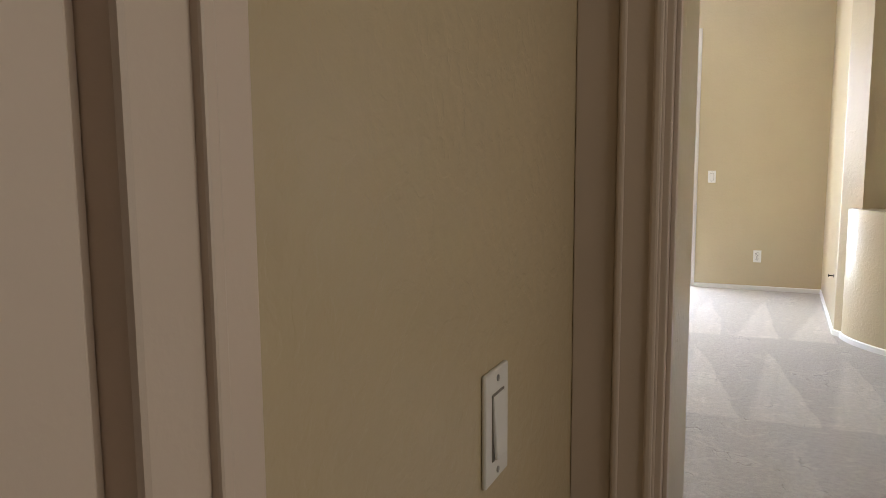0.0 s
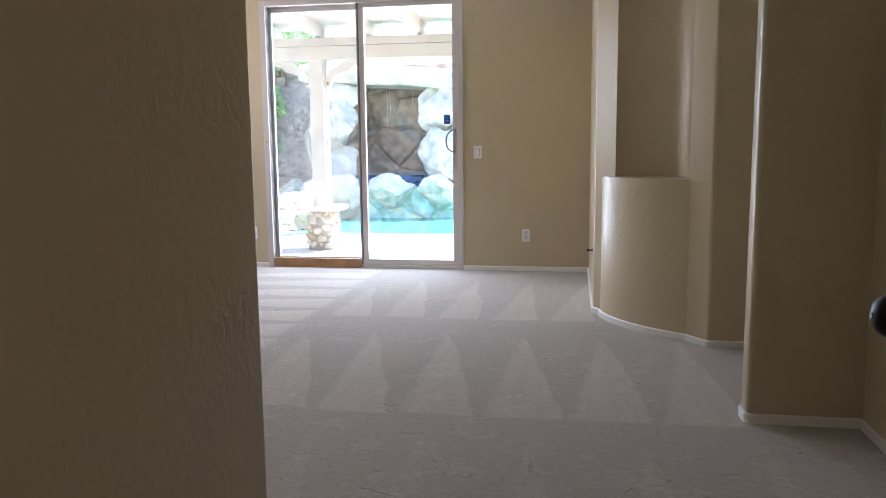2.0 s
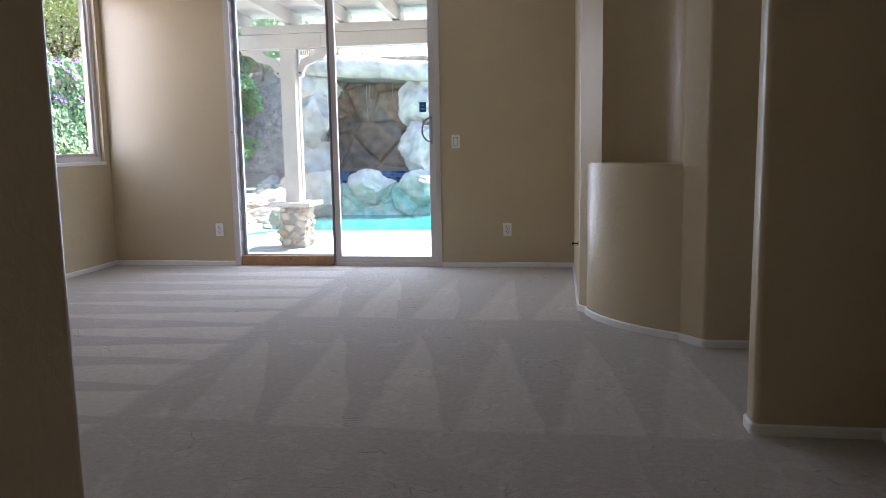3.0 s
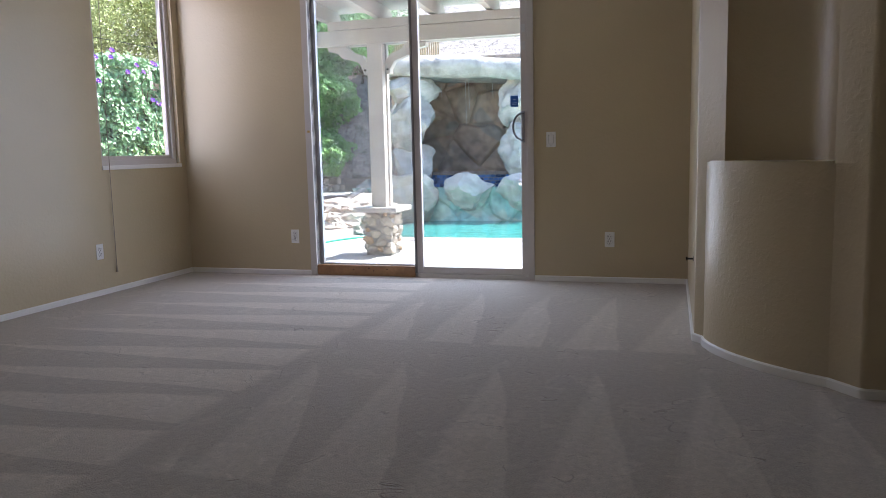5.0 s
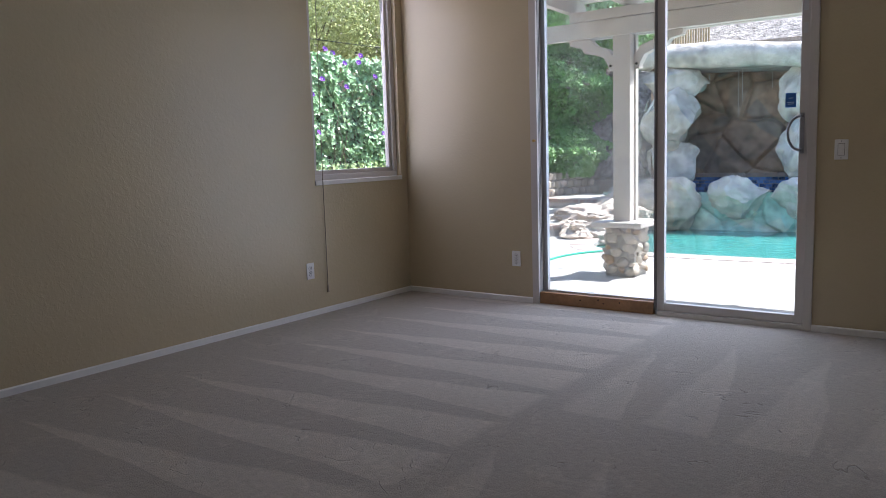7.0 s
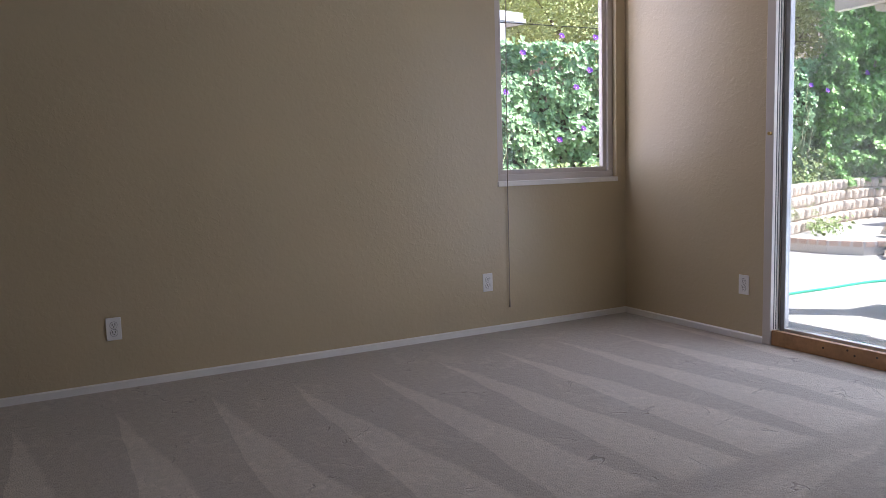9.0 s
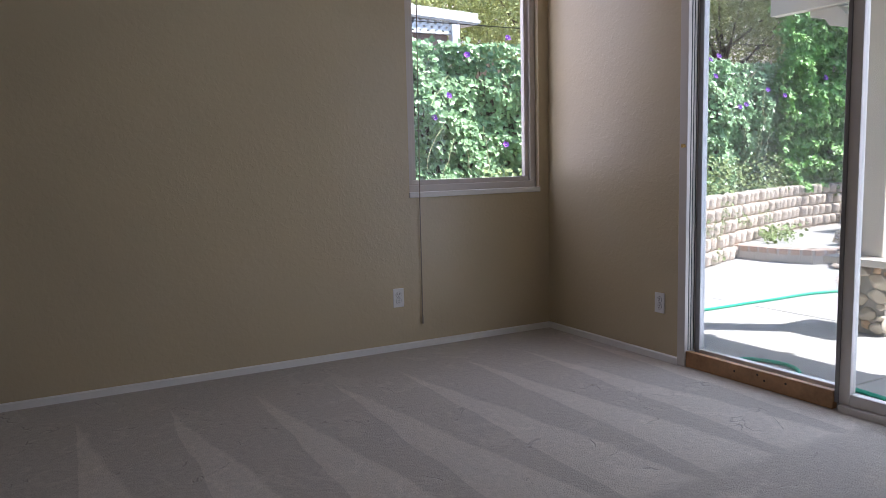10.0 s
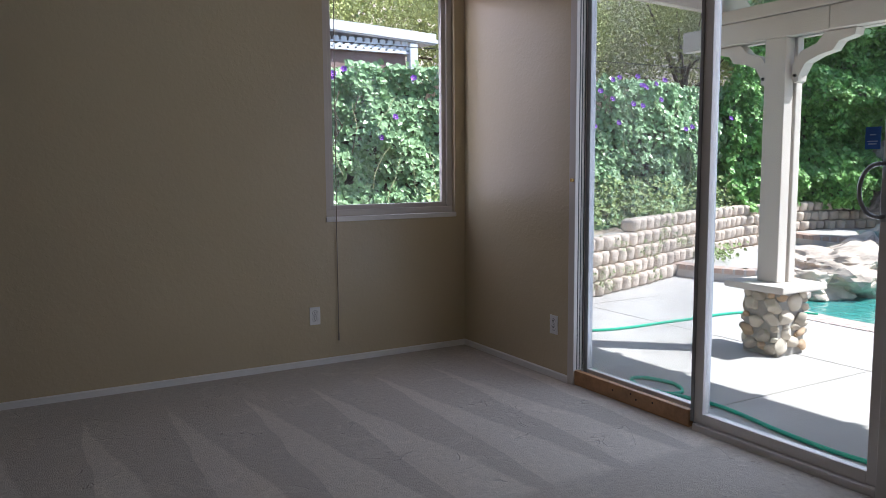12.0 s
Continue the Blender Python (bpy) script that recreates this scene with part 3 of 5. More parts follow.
def outlet(at, turn):
    ob = empty("outlet", Matrix.Translation(at) @ Matrix.Rotation(turn, 4, "Z"), "white double power outlet low on the wall", "outlet", group="outlets")
    part("plate", box(bmesh.new(), -0.036, 0.036, -0.006, 0.0, -0.058, 0.058, 0.0025), PLATE, ob)
    for z in (-0.0195, 0.0195):
        bm = bmesh.new()
        cyl(bm, (0, -0.005, z), (0, -0.0085, z), 0.0172, 20)
        face = part("socket", bm, PLATE, ob)
        # dark disc and raised blocks imitate shade round the socket and in its slots
        part("gap", cyl(bmesh.new(), (0, -0.005, z), (0, -0.0066, z), 0.0186, 20), RECESS_SHADE, face, "dark ring imitating shade round the socket")
        for x in (-0.0064, 0.0064):
            part("slot", box(bmesh.new(), x - 0.0018, x + 0.0018, -0.0092, -0.007, z - 0.001, z + 0.010), RECESS_SHADE, face)
        part("earth_hole", cyl(bmesh.new(), (0, -0.007, z - 0.008), (0, -0.0092, z - 0.008), 0.0034, 8), RECESS_SHADE, face)
    part("screw", cyl(bmesh.new(), (0, -0.0055, 0), (0, -0.0072, 0), 0.003, 10), ALU, ob)
    return ob


outlet((-2.727, YN, 0.327), 0)
outlet((-0.097, YN, 0.327), 0)
outlet((XW, 7.953, 0.327), radians(90))
outlet((XW, 5.737, 0.312), radians(90))
switch_plate((-0.537, YN, 1.088), 0)
sw = switch_plate((-0.255, 1.954, 1.052), radians(90))
sw.scale = (1.06, 1.0, 1.12)

# small valve key that sticks out of the return wall
valve = empty("gas_valve", (0.47, 7.60, 0.40), "small dark gas valve stub in the wall", "valve")
part("escutcheon", cyl(bmesh.new(), (0.0, 0, 0), (-0.005, 0, 0), 0.014, 14), CHROME, valve)
part("stub", cyl(bmesh.new(), (-0.004, 0, 0), (-0.035, 0, 0), 0.005, 8), BLACK, valve)
part("key", box(bmesh.new(), -0.042, -0.033, -0.004, 0.004, -0.010, 0.010, 0.002), BLACK, valve)

# open bedroom door, folded back along the entry
door = empty("door_1", (0.772, 2.41, 0), "cream panelled bedroom door standing open", "door", "structure")
slab = part("door_slab", box(bmesh.new(), 0.0, 0.035, 0.0, 0.76, 0.015, 2.04, 0.002), HALL_TRIM, door)
for z0, z1 in ((0.2, 0.85), (1.05, 1.85)):
    for y0, y1 in ((0.10, 0.35), (0.41, 0.66)):
        part("panel", box(bmesh.new(), -0.006, 0.0, y0, y1, z0, z1, 0.004), HALL_TRIM, door)
knob = part("door_knob", cyl(bmesh.new(), (0.0, 0.70, 0.925), (-0.007, 0.70, 0.925), 0.031, 24), BLACK, door, "round black door knob")
bm = bmesh.new()
bmesh.ops.create_uvsphere(bm, u_segments=24, v_segments=16, radius=0.027, matrix=Matrix.Translation((-0.050, 0.70, 0.925)) @ Matrix.Diagonal((0.72, 1, 1, 1)))
cyl(bm, (-0.006, 0.70, 0.925), (-0.04, 0.70, 0.925), 0.011, 16)
part("grip", bm, BLACK, knob, smooth=True)
part("keyhole", cyl(bmesh.new(), (-0.068, 0.70, 0.925), (-0.0702, 0.70, 0.925), 0.004, 10), CHROME, knob)
for z in (0.2, 1.05, 1.85):
    part("hinge", cyl(bmesh.new(), (-0.008, -0.006, z - 0.045), (-0.008, -0.006, z + 0.045), 0.006, 10), BLACK, door)

# ---- side window ----
w = empty("window_1", (XW - 0.06, 8.545, WIN[2]), "white vinyl side window looking on an ivy hedge", "window", "structure")
y0, y1, z0, z1 = WIN
for nm, b in (("frame_rail", (y0, y1, z0, z0 + 0.048)), ("frame_rail", (y0, y1, z1 - 0.048, z1)), ("frame_stile", (y0, y0 + 0.045, z0 + 0.048, z1 - 0.048)), ("frame_stile", (y1 - 0.045, y1, z0 + 0.048, z1 - 0.048))):
    wpart(nm, B(XW - 0.105, XW - 0.035, *b, 0.004), VINYL, w)
for nm, b in (("sash_rail", (y0 + 0.045, y1 - 0.045, z0 + 0.048, z0 + 0.078)), ("sash_stile", (y1 - 0.075, y1 - 0.045, z0 + 0.078, z1 - 0.048)), ("sash_stile", (y0 + 0.045, y0 + 0.075, z0 + 0.078, z1 - 0.048))):
    wpart(nm, B(XW - 0.092, XW - 0.055, *b, 0.003), VINYL, w)
pane = wpart("pane", B(XW - 0.078, XW - 0.074, y0 + 0.07, y1 - 0.07, z0 + 0.07, z1 - 0.04), HAZY, w)
pane.visible_shadow = False
wpart("sill", B(XW - 0.035, XW + 0.012, y0 - 0.004, y1 + 0.004, z0 - 0.026, z0 + 0.006, 0.003), TRIM, w)
cord = empty("blind_cord", (XW + 0.012, 8.112, 0.15), "beige blind cord with a small tassel hanging beside the window", "cord")
bm = bmesh.new()
pts = [(XW + 0.02, 8.125, 2.62), (XW + 0.018, 8.118, 1.8), (XW + 0.014, 8.112, 0.9), (XW + 0.013, 8.113, 0.5), (XW + 0.013, 8.112, 0.20)]
for p, q in zip(pts, pts[1:]):
    cyl(bm, p, q, 0.003, 6)
wpart("line", bm, CORD, cord)
bm = bmesh.new()
cyl(bm, (XW + 0.013, 8.112, 0.15), (XW + 0.013, 8.112, 0.205), 0.0085, 10, 0.004)
wpart("tassel", bm, CORD, cord, smooth=False)

# ---- sliding patio door ----
x0, x1, zt = DOOR
sd = empty("patio_door", ((x0 + x1) / 2, YN + 0.06, 0), "white framed sliding glass patio door, closed", "patio door", "structure")
F = lambda *b, bev=0.003: B(*b, bev)
ya, yb = YN - 0.012, YN + 0.12
xm = -1.628
wpart("frame_stile", F(x0, x0 + 0.055, ya, yb, 0, zt), VINYL, sd)
wpart("frame_stile", F(x1 - 0.05, x1, ya, yb, 0, zt), VINYL, sd)
wpart("frame_head", F(x0 + 0.055, x1 - 0.05, ya, yb, zt - 0.05, zt), VINYL, sd)
wpart("track", F(xm, x1 - 0.05, ya, yb, -0.002, 0.032), VINYL, sd)
wpart("track", F(x0 + 0.055, xm, YN + 0.03, yb, -0.002, 0.032), ALU, sd)
sill = wpart("sill_board", F(x0 + 0.056, xm - 0.03, YN - 0.004, YN + 0.03, 0.002, 0.088), SILLWOOD, sd, "bare pine board along the sill")
for xx, zz in ((-2.02, 0.045), (-1.90, 0.060), (-2.2, 0.052), (-2.06, 0.066)):
    wpart("knot", cyl(bmesh.new(), (xx, YN - 0.003, zz), (xx, YN - 0.0055, zz), 0.006, 12), KNOT, sill)
# near-black strips on the flat stile paint in the shade of its grooves
for yy in (YN + 0.012, YN + 0.030, YN + 0.052):
    wpart("groove_shade", B(x0 + 0.0545, x0 + 0.0562, yy, yy + 0.006, 0.09, zt - 0.05), RECESS_SHADE, sd)
wpart("interlock", F(xm - 0.030, xm - 0.008, YN + 0.006, YN + 0.0118, 0.034, zt - 0.051), DARK_GREY, sd, "dark grey interlock strip")
# fixed leaf on the west, outer track
wpart("leaf_stile", F(x0 + 0.056, x0 + 0.088, YN + 0.065, YN + 0.105, 0.03, zt - 0.05), ALU, sd)
wpart("leaf_stile", F(xm - 0.045, xm + 0.005, YN + 0.065, YN + 0.105, 0.03, zt - 0.05), ALU, sd)
wpart("leaf_rail", F(x0 + 0.088, xm - 0.045, YN + 0.065, YN + 0.105, 0.03, 0.095), VINYL, sd)
wpart("leaf_rail", F(x0 + 0.088, xm - 0.045, YN + 0.065, YN + 0.105, zt - 0.10, zt - 0.05), VINYL, sd)
g = wpart("pane", B(x0 + 0.085, xm - 0.04, YN + 0.083, YN + 0.088, 0.09, zt - 0.09), DUSTY, sd)
g.visible_shadow = False
# sliding leaf on the east, inner track
wpart("leaf_stile", F(xm - 0.028, xm + 0.04, YN + 0.012, YN + 0.055, 0.033, zt - 0.05), VINYL, sd)
wpart("leaf_stile", F(x1 - 0.102, x1 - 0.051, YN + 0.012, YN + 0.055, 0.033, zt - 0.05), VINYL, sd)
wpart("leaf_rail", F(xm + 0.04, x1 - 0.102, YN + 0.012, YN + 0.055, 0.033, 0.085), VINYL, sd)
wpart("leaf_rail", F(xm + 0.04, x1 - 0.102, YN + 0.012, YN + 0.055, zt - 0.095, zt - 0.05), VINYL, sd)
g = wpart("pane", B(xm + 0.035, x1 - 0.098, YN + 0.030, YN + 0.035, 0.08, zt - 0.09), HAZY, sd)
g.visible_shadow = False
# bow handle
bm = bmesh.new()
HX, HZ = x1 - 0.085, 1.19
pts = [(HX - 0.068 * math.sin(math.pi * k / 14), YN - 0.035 - 0.012 * math.sin(math.pi * k / 14), HZ - 0.10 * math.cos(math.pi * k / 14)) for k in range(15)]
for p, q in zip(pts, pts[1:]):
    cyl(bm, p, q, 0.0085, 10)
for z in (HZ - 0.10, HZ + 0.10):
    cyl(bm, (HX, YN + 0.02, z), (HX, YN - 0.04, z), 0.009, 10)
handle = wpart("handle", bm, CHROME, sd, "bowed grey metal pull handle", smooth=False)
wpart("handle_plate", F(HX - 0.014, HX + 0.014, YN + 0.004, YN + 0.012, HZ - 0.12, HZ + 0.12), ALU, sd)
wpart("sticker", B(x1 - 0.185, x1 - 0.125, YN + 0.0275, YN + 0.0295, 1.345, 1.430), BLUE, sd, "small blue warning sticker on the glass")
for zz, ww in ((1.400, 0.012), (1.375, 0.02), (1.365, 0.016)):
    wpart("sticker_print", B(x1 - 0.155 - ww, x1 - 0.155 + ww, YN + 0.0262, YN + 0.0274, zz - 0.0022, zz + 0.0022), PALEBLUE, sd)
for zz in (2.16, 1.93, 1.80):
    wpart("label", B(x1 - 0.092, x1 - 0.066, YN + 0.0095, YN + 0.0115, zz - 0.03, zz + 0.03), PAPER, sd)
wpart("latch", cyl(bmesh.new(), (x0 + 0.035, YN - 0.028, 1.205), (x0 + 0.035, YN - 0.010, 1.205), 0.010, 12), BRASS, sd, "small brass lock button")


# ---- outdoors: ground, patio, pool ----
GZ = -0.09
POOL = [(-4.2, 13.7), (-3.95, 13.0), (-3.5, 12.68), (-2.6, 12.62), (-1.4, 12.66), (0.5, 12.7), (3.0, 12.9), (4.2, 14.2), (3.4, 16.2), (1.0, 16.75), (-1.5, 16.75), (-3.6, 16.7), (-4.55, 16.2), (-4.95, 14.9)]


def smooth_loop(pts, k=6):
    out, n = [], len(pts)
    for i in range(n):
        p0, p1, p2, p3 = (Vector(pts[(i + j) % n]) for j in (-1, 0, 1, 2))
        for s in range(k):
            t = s / k
            out.append(0.5 * ((2 * p1) + (p2 - p0) * t + (2 * p0 - 5 * p1 + 4 * p2 - p3) * t * t + (3 * p1 - p0 - 3 * p2 + p3) * t ** 3))
    return out


pool_line = smooth_loop(POOL)
pool_mid = sum(pool_line, Vector((0, 0))) / len(pool_line)


def sheet_with_hole(outer, hole, z):
    bm = bmesh.new()
    edges = []
    for ring in (outer, hole):
        vs = [bm.verts.new((p[0], p[1], z)) for p in ring]
        edges += [bm.edges.new((a, b)) for a, b in zip(vs, vs[1:] + vs[:1])]
    bmesh.ops.triangle_fill(bm, use_beauty=True, edges=edges)
    return bm


grown = [pool_mid + (p - pool_mid) * 1.06 for p in pool_line]
bm = sheet_with_hole([(-400, -400), (400, -400), (400, 400), (-400, 400)], grown, GZ - 0.03)
thing("ground", bm, DIRT, "dry bare earth round the garden", "ground", "structure")
bm = sheet_with_hole([(-5.6, 9.25), (6.0, 9.25), (6.0, 18.5), (-6.3, 18.5), (-6.2, 14.5), (-5.7, 12.5)], pool_line, GZ)
ret = bmesh.ops.extrude_face_region(bm, geom=list(bm.faces))
bmesh.ops.translate(bm, vec=(0, 0, -0.10), verts=[v for v in ret["geom"] if isinstance(v, bmesh.types.BMVert)])
patio = thing("patio", bm, CONCRETE, "pale concrete pool deck in bright sun", "patio", "structure")
bm = bmesh.new()
for a, b in (((-5.4, 11.18), (5.0, 11.18)), ((-2.0, 9.3), (-2.0, 12.55)), ((-4.9, 9.3), (-4.9, 12.2)), ((0.9, 9.3), (0.9, 12.6))):
    box(bm, min(a[0], b[0]) - 0.005, max(a[0], b[0]) + 0.005, min(a[1], b[1]) - 0.005, max(a[1], b[1]) + 0.005, GZ - 0.01, GZ + 0.0025)
part("control_joint", bm, MORTAR, patio, "dark joints in the concrete")
# coping bricks round the near edge
bm0 = B(-0.055, 0.055, -0.15, 0.15, -0.05, 0.008, 0.004)
coping_mesh = finish(bm0, "coping_brick", COPING)
run = [p for p in pool_line if p.y < 13.9 and p.x < 1.2]
run.sort(key=lambda p: math.atan2(p.y - pool_mid.y, p.x - pool_mid.x))
carry = 0.0
for a, b in zip(run, run[1:]):
    d = b - a
    while carry < d.length:
        c = a + d.normalized() * carry
        ob = new("coping_brick", coping_mesh)
        ob.parent = patio
        out = Vector((d.y, -d.x)).normalized()
        ob.location = (c.x + out.x * 0.12, c.y + out.y * 0.12, GZ)
        ob.rotation_euler = (0, 0, math.atan2(d.y, d.x))
        carry += 0.118
    carry -= d.length
# pool basin and water
bm = bmesh.new()
top = [bm.verts.new((p.x, p.y, GZ - 0.02)) for p in pool_line]
low = [bm.verts.new((pool_mid.x + (p.x - pool_mid.x) * 0.97, pool_mid.y + (p.y - pool_mid.y) * 0.97, -1.5)) for p in pool_line]
for i in range(len(top)):
    j = (i + 1) % len(top)
    bm.faces.new((top[i], top[j], low[j], low[i]))
bm.faces.new(low)
thing("pool_basin", bm, POOLPLASTER, "turquoise plastered pool basin", "pool", "structure")
bm = bmesh.new()
bm.faces.new([bm.verts.new((p.x, p.y, -0.185)) for p in pool_line])
thing("water_pool", bm, WATER, "turquoise pool water with small ripples", "water", "structure")

# ---- patio cover ----
cover = empty("patio_cover", (-0.5, 10.3, GZ), "white timber patio cover on the house wall", "patio cover")
for a, b in ((-3.55, -2.30), (-2.296, 1.2), (1.204, 4.0)):
    wpart("beam", B(a, b, 11.02, 11.11, 2.17, 2.325, 0.004), PAINTWOOD, cover)
wpart("top_plate", B(-3.22, 4.0, 11.00, 11.22, 2.33, 2.42, 0.004), PAINTWOOD, cover)
wpart("rear_beam", B(-3.30, 4.0, 11.14, 11.22, 2.17, 2.325, 0.004), PAINTWOOD, cover)
for i in range(11):
    x = -3.28 + 0.61 * i
    bm = bmesh.new()
    P = [(9.26, 2.50), (11.42, 2.425), (11.42, 2.53), (11.36, 2.575), (9.26, 2.65)]
    va, vb = [bm.verts.new((x - 0.035, p, q)) for p, q in P], [bm.verts.new((x + 0.035, p, q)) for p, q in P]
    bm.faces.new(va)
    bm.faces.new(vb[::-1])
    for k in range(5):
        bm.faces.new((va[k], va[(k + 1) % 5], vb[(k + 1) % 5], vb[k]))
    wpart("rafter", bm, PAINTWOOD, cover)
for i in range(9):
    ya_, yb_ = 9.26 + 0.245 * i, 9.26 + 0.245 * i + 0.241
    za, zb = 2.652 - (ya_ - 9.26) * 0.0347, 2.652 - (yb_ - 9.26) * 0.0347
    bm = bmesh.new()
    vs = [bm.verts.new(c) for c in ((-3.42, ya_, za), (4.0, ya_, za), (4.0, yb_, zb), (-3.42, yb_, zb), (-3.42, ya_, za + 0.02), (4.0, ya_, za + 0.02), (4.0, yb_, zb + 0.02), (-3.42, yb_, zb + 0.02))]
    for q in ((0, 1, 2, 3), (4, 5, 6, 7), (0, 1, 5, 4), (1, 2, 6, 5), (2, 3, 7, 6), (3, 0, 4, 7)):
        bm.faces.new([vs[k] for k in q])
    wpart("deck_board", bm, PAINTWOOD, cover)


def patio_post(x):
    post = empty("patio_post", (x, 11.12, GZ), "white timber post on a river stone pier", "post", group="patio posts")
    wpart("shaft", B(x - 0.09, x + 0.08, 11.03, 11.125, 0.435, 2.17, 0.006), PAINTWOOD, post)
    wpart("shaft_core", B(x - 0.075, x + 0.058, 11.125, 11.143, 0.435, 2.17), PAINTWOOD, post)
    wpart("shaft", B(x - 0.09, x + 0.092, 11.143, 11.21, 0.435, 2.17, 0.006), PAINTWOOD, post)
    bm = B(x - 0.25, x + 0.25, 10.87, 11.37, 0.385, 0.435, 0.008)
    wpart("cap", bm, PAINTWOOD, post, "flat cream cap stone")
    core = wpart("core", B(x - 0.145, x + 0.145, 10.975, 11.265, GZ - 0.01, 0.385), MORTAR, post, "grey mortar core")
    rnd = random.Random(int(x * 10) + 77)
    # rounded river stones set in the mortar of each face
    for face in range(4):
        placed = []
        for _ in range(700):
            wd = rnd.uniform(0.030, 0.062) if len(placed) > 7 else rnd.uniform(0.055, 0.075)
            h = wd * rnd.uniform(0.62, 0.95)
            s = rnd.uniform(-0.175 + wd, 0.175 - wd)
            z = rnd.uniform(0.01 + h, 0.475 - h)
            if any(((s - q[0]) / (wd + q[2])) ** 2 + ((z - q[1]) / (h + q[3])) ** 2 < 0.86 for q in placed):
                continue
            placed.append((s, z, wd, h))
            bm = bmesh.new()
            blob(bm, (0, 0, 0), (wd * 1.18, rnd.uniform(0.035, 0.05), h * 1.18), rnd.randint(0, 9999), 3, 0.14, 1.2)
            m = Matrix.Rotation(face * math.pi / 2, 4, "Z") @ Matrix.Translation((s, -0.150, z)) @ Matrix.Rotation(rnd.uniform(-0.4, 0.4), 4, "Y")
            bmesh.ops.transform(bm, matrix=m, verts=bm.verts)
            part("stone", bm, STONE if rnd.random() < 0.78 else STONE_WARM, post, smooth=True)
    # scrolled braces under the beam
    for d in (-1, 1):
        bm = bmesh.new()
        prof = [(0.10, 1.88), (0.10, 1.97), (0.16, 2.06), (0.28, 2.10), (0.34, 2.165), (0.56, 2.165), (0.55, 2.12), (0.44, 2.095), (0.40, 2.04), (0.30, 2.02), (0.20, 1.98), (0.155, 1.90), (0.15, 1.86), (0.12, 1.85)]
        va = [bm.verts.new((x + d * p, 11.075, q)) for p, q in prof]
        vb = [bm.verts.new((x + d * p, 11.165, q)) for p, q in prof]
        bm.faces.new(va)
        bm.faces.new(vb[::-1])
        for k in range(len(prof)):
            bm.faces.new((va[k], va[(k + 1) % len(prof)], vb[(k + 1) % len(prof)], vb[k]))
        br = wpart("brace", bm, PAINTWOOD, post, "scrolled timber brace")
        wpart("bolt", cyl(bmesh.new(), (x + d * 0.128, 11.06, 1.90), (x + d * 0.128, 11.076, 1.90), 0.012, 10), BLACK, br)
    return post


patio_post(-2.70)
patio_post(2.2)

# ---- waterfall grotto and spa ----
grotto = empty("rock_grotto", (-3.4, 17.4, GZ), "artificial rock waterfall grotto behind the pool", "rock waterfall")


def facet_wall(seed, w, h, nx, nz, cells, depth, joint=0.0):
    """A stone face in the x-z plane, broken into rounded blocks; built round the origin, facing -y."""
    rnd = random.Random(seed)
    seeds = [(rnd.uniform(-w / 2, w / 2), rnd.uniform(0, h), rnd.uniform(0.4, 1.0)) for _ in range(cells)]
    bm = bmesh.new()
    grid = []
    for j in range(nz + 1):
        line = []
        for i in range(nx + 1):
            x, z = -w / 2 + w * i / nx, h * j / nz
            xw, zw = x + 0.12 * noise.noise(Vector((x * 2, z * 2, seed))), z + 0.12 * noise.noise(Vector((x * 2, z * 2, seed + 9)))
            d = sorted(((xw - a) ** 2 + ((zw - b) * 1.25) ** 2, k) for a, b, k in seeds)[:2]
            gap = math.sqrt(d[1][0]) - math.sqrt(d[0][0])
            y = -depth * d[0][1] * min(1, gap * 8) ** 0.4 + (joint if gap < 0.032 else 0.0) - 0.03 * noise.noise(Vector((x * 4, z * 4, 3)))
            line.append(bm.verts.new((x, y, z)))
        grid.append(line)
    for a, b in zip(grid, grid[1:]):
        for i in range(nx):
            bm.faces.new((a[i], a[i + 1], b[i + 1], b[i]))
    return bm


bm = facet_wall(5, 2.6, 2.1, 110, 90, 18, 0.12, 0.03)
bmesh.ops.translate(bm, vec=(-3.3, 18.25, 0.45), verts=bm.verts)
wpart("cave_wall", bm, CAVEROCK, grotto, "wet brown rock face behind the waterfall", smooth=True)
wpart("cave_side", B(-4.75, -4.45, 17.1, 18.4, -0.1, 2.5), CAVEROCK, grotto)
wpart("cave_side", B(-2.25, -1.95, 17.1, 18.4, -0.1, 2.5), CAVEROCK, grotto)
wpart("cave_roof", B(-4.7, -2.0, 17.3, 18.6, 2.45, 2.75), CAVEROCK, grotto)


def boulder(c, s, seed, material=ROCK, label="", spin=0.0, parent=None, sub=5):
    return wpart("boulder", blob(bmesh.new(), c, s, seed, sub, 0.24, 1.6, spin=spin), material, parent or grotto, label, smooth="auto")


boulder((-4.31, 17.10, 2.24), (0.60, 0.46, 0.37), 3)
boulder((-4.35, 17.02, 1.61), (0.66, 0.50, 0.56), 8, label="large smooth pale boulder")
boulder((-4.44, 17.15, 0.85), (0.50, 0.48, 0.52), 13)
boulder((-4.98, 17.6, 1.3), (0.25, 0.45, 0.65), 14)
boulder((-5.2, 17.1, 0.15), (0.40, 0.45, 0.36), 15)
boulder((-2.22, 17.1, 1.95), (0.46, 0.40, 0.62), 21)
boulder((-2.15, 17.0, 1.02), (0.50, 0.45, 0.56), 24)
boulder((-1.5, 17.3, 1.7), (0.50, 0.5, 0.8), 26)
boulder((-1.3, 17.2, 0.6), (0.60, 0.5, 0.7), 27)
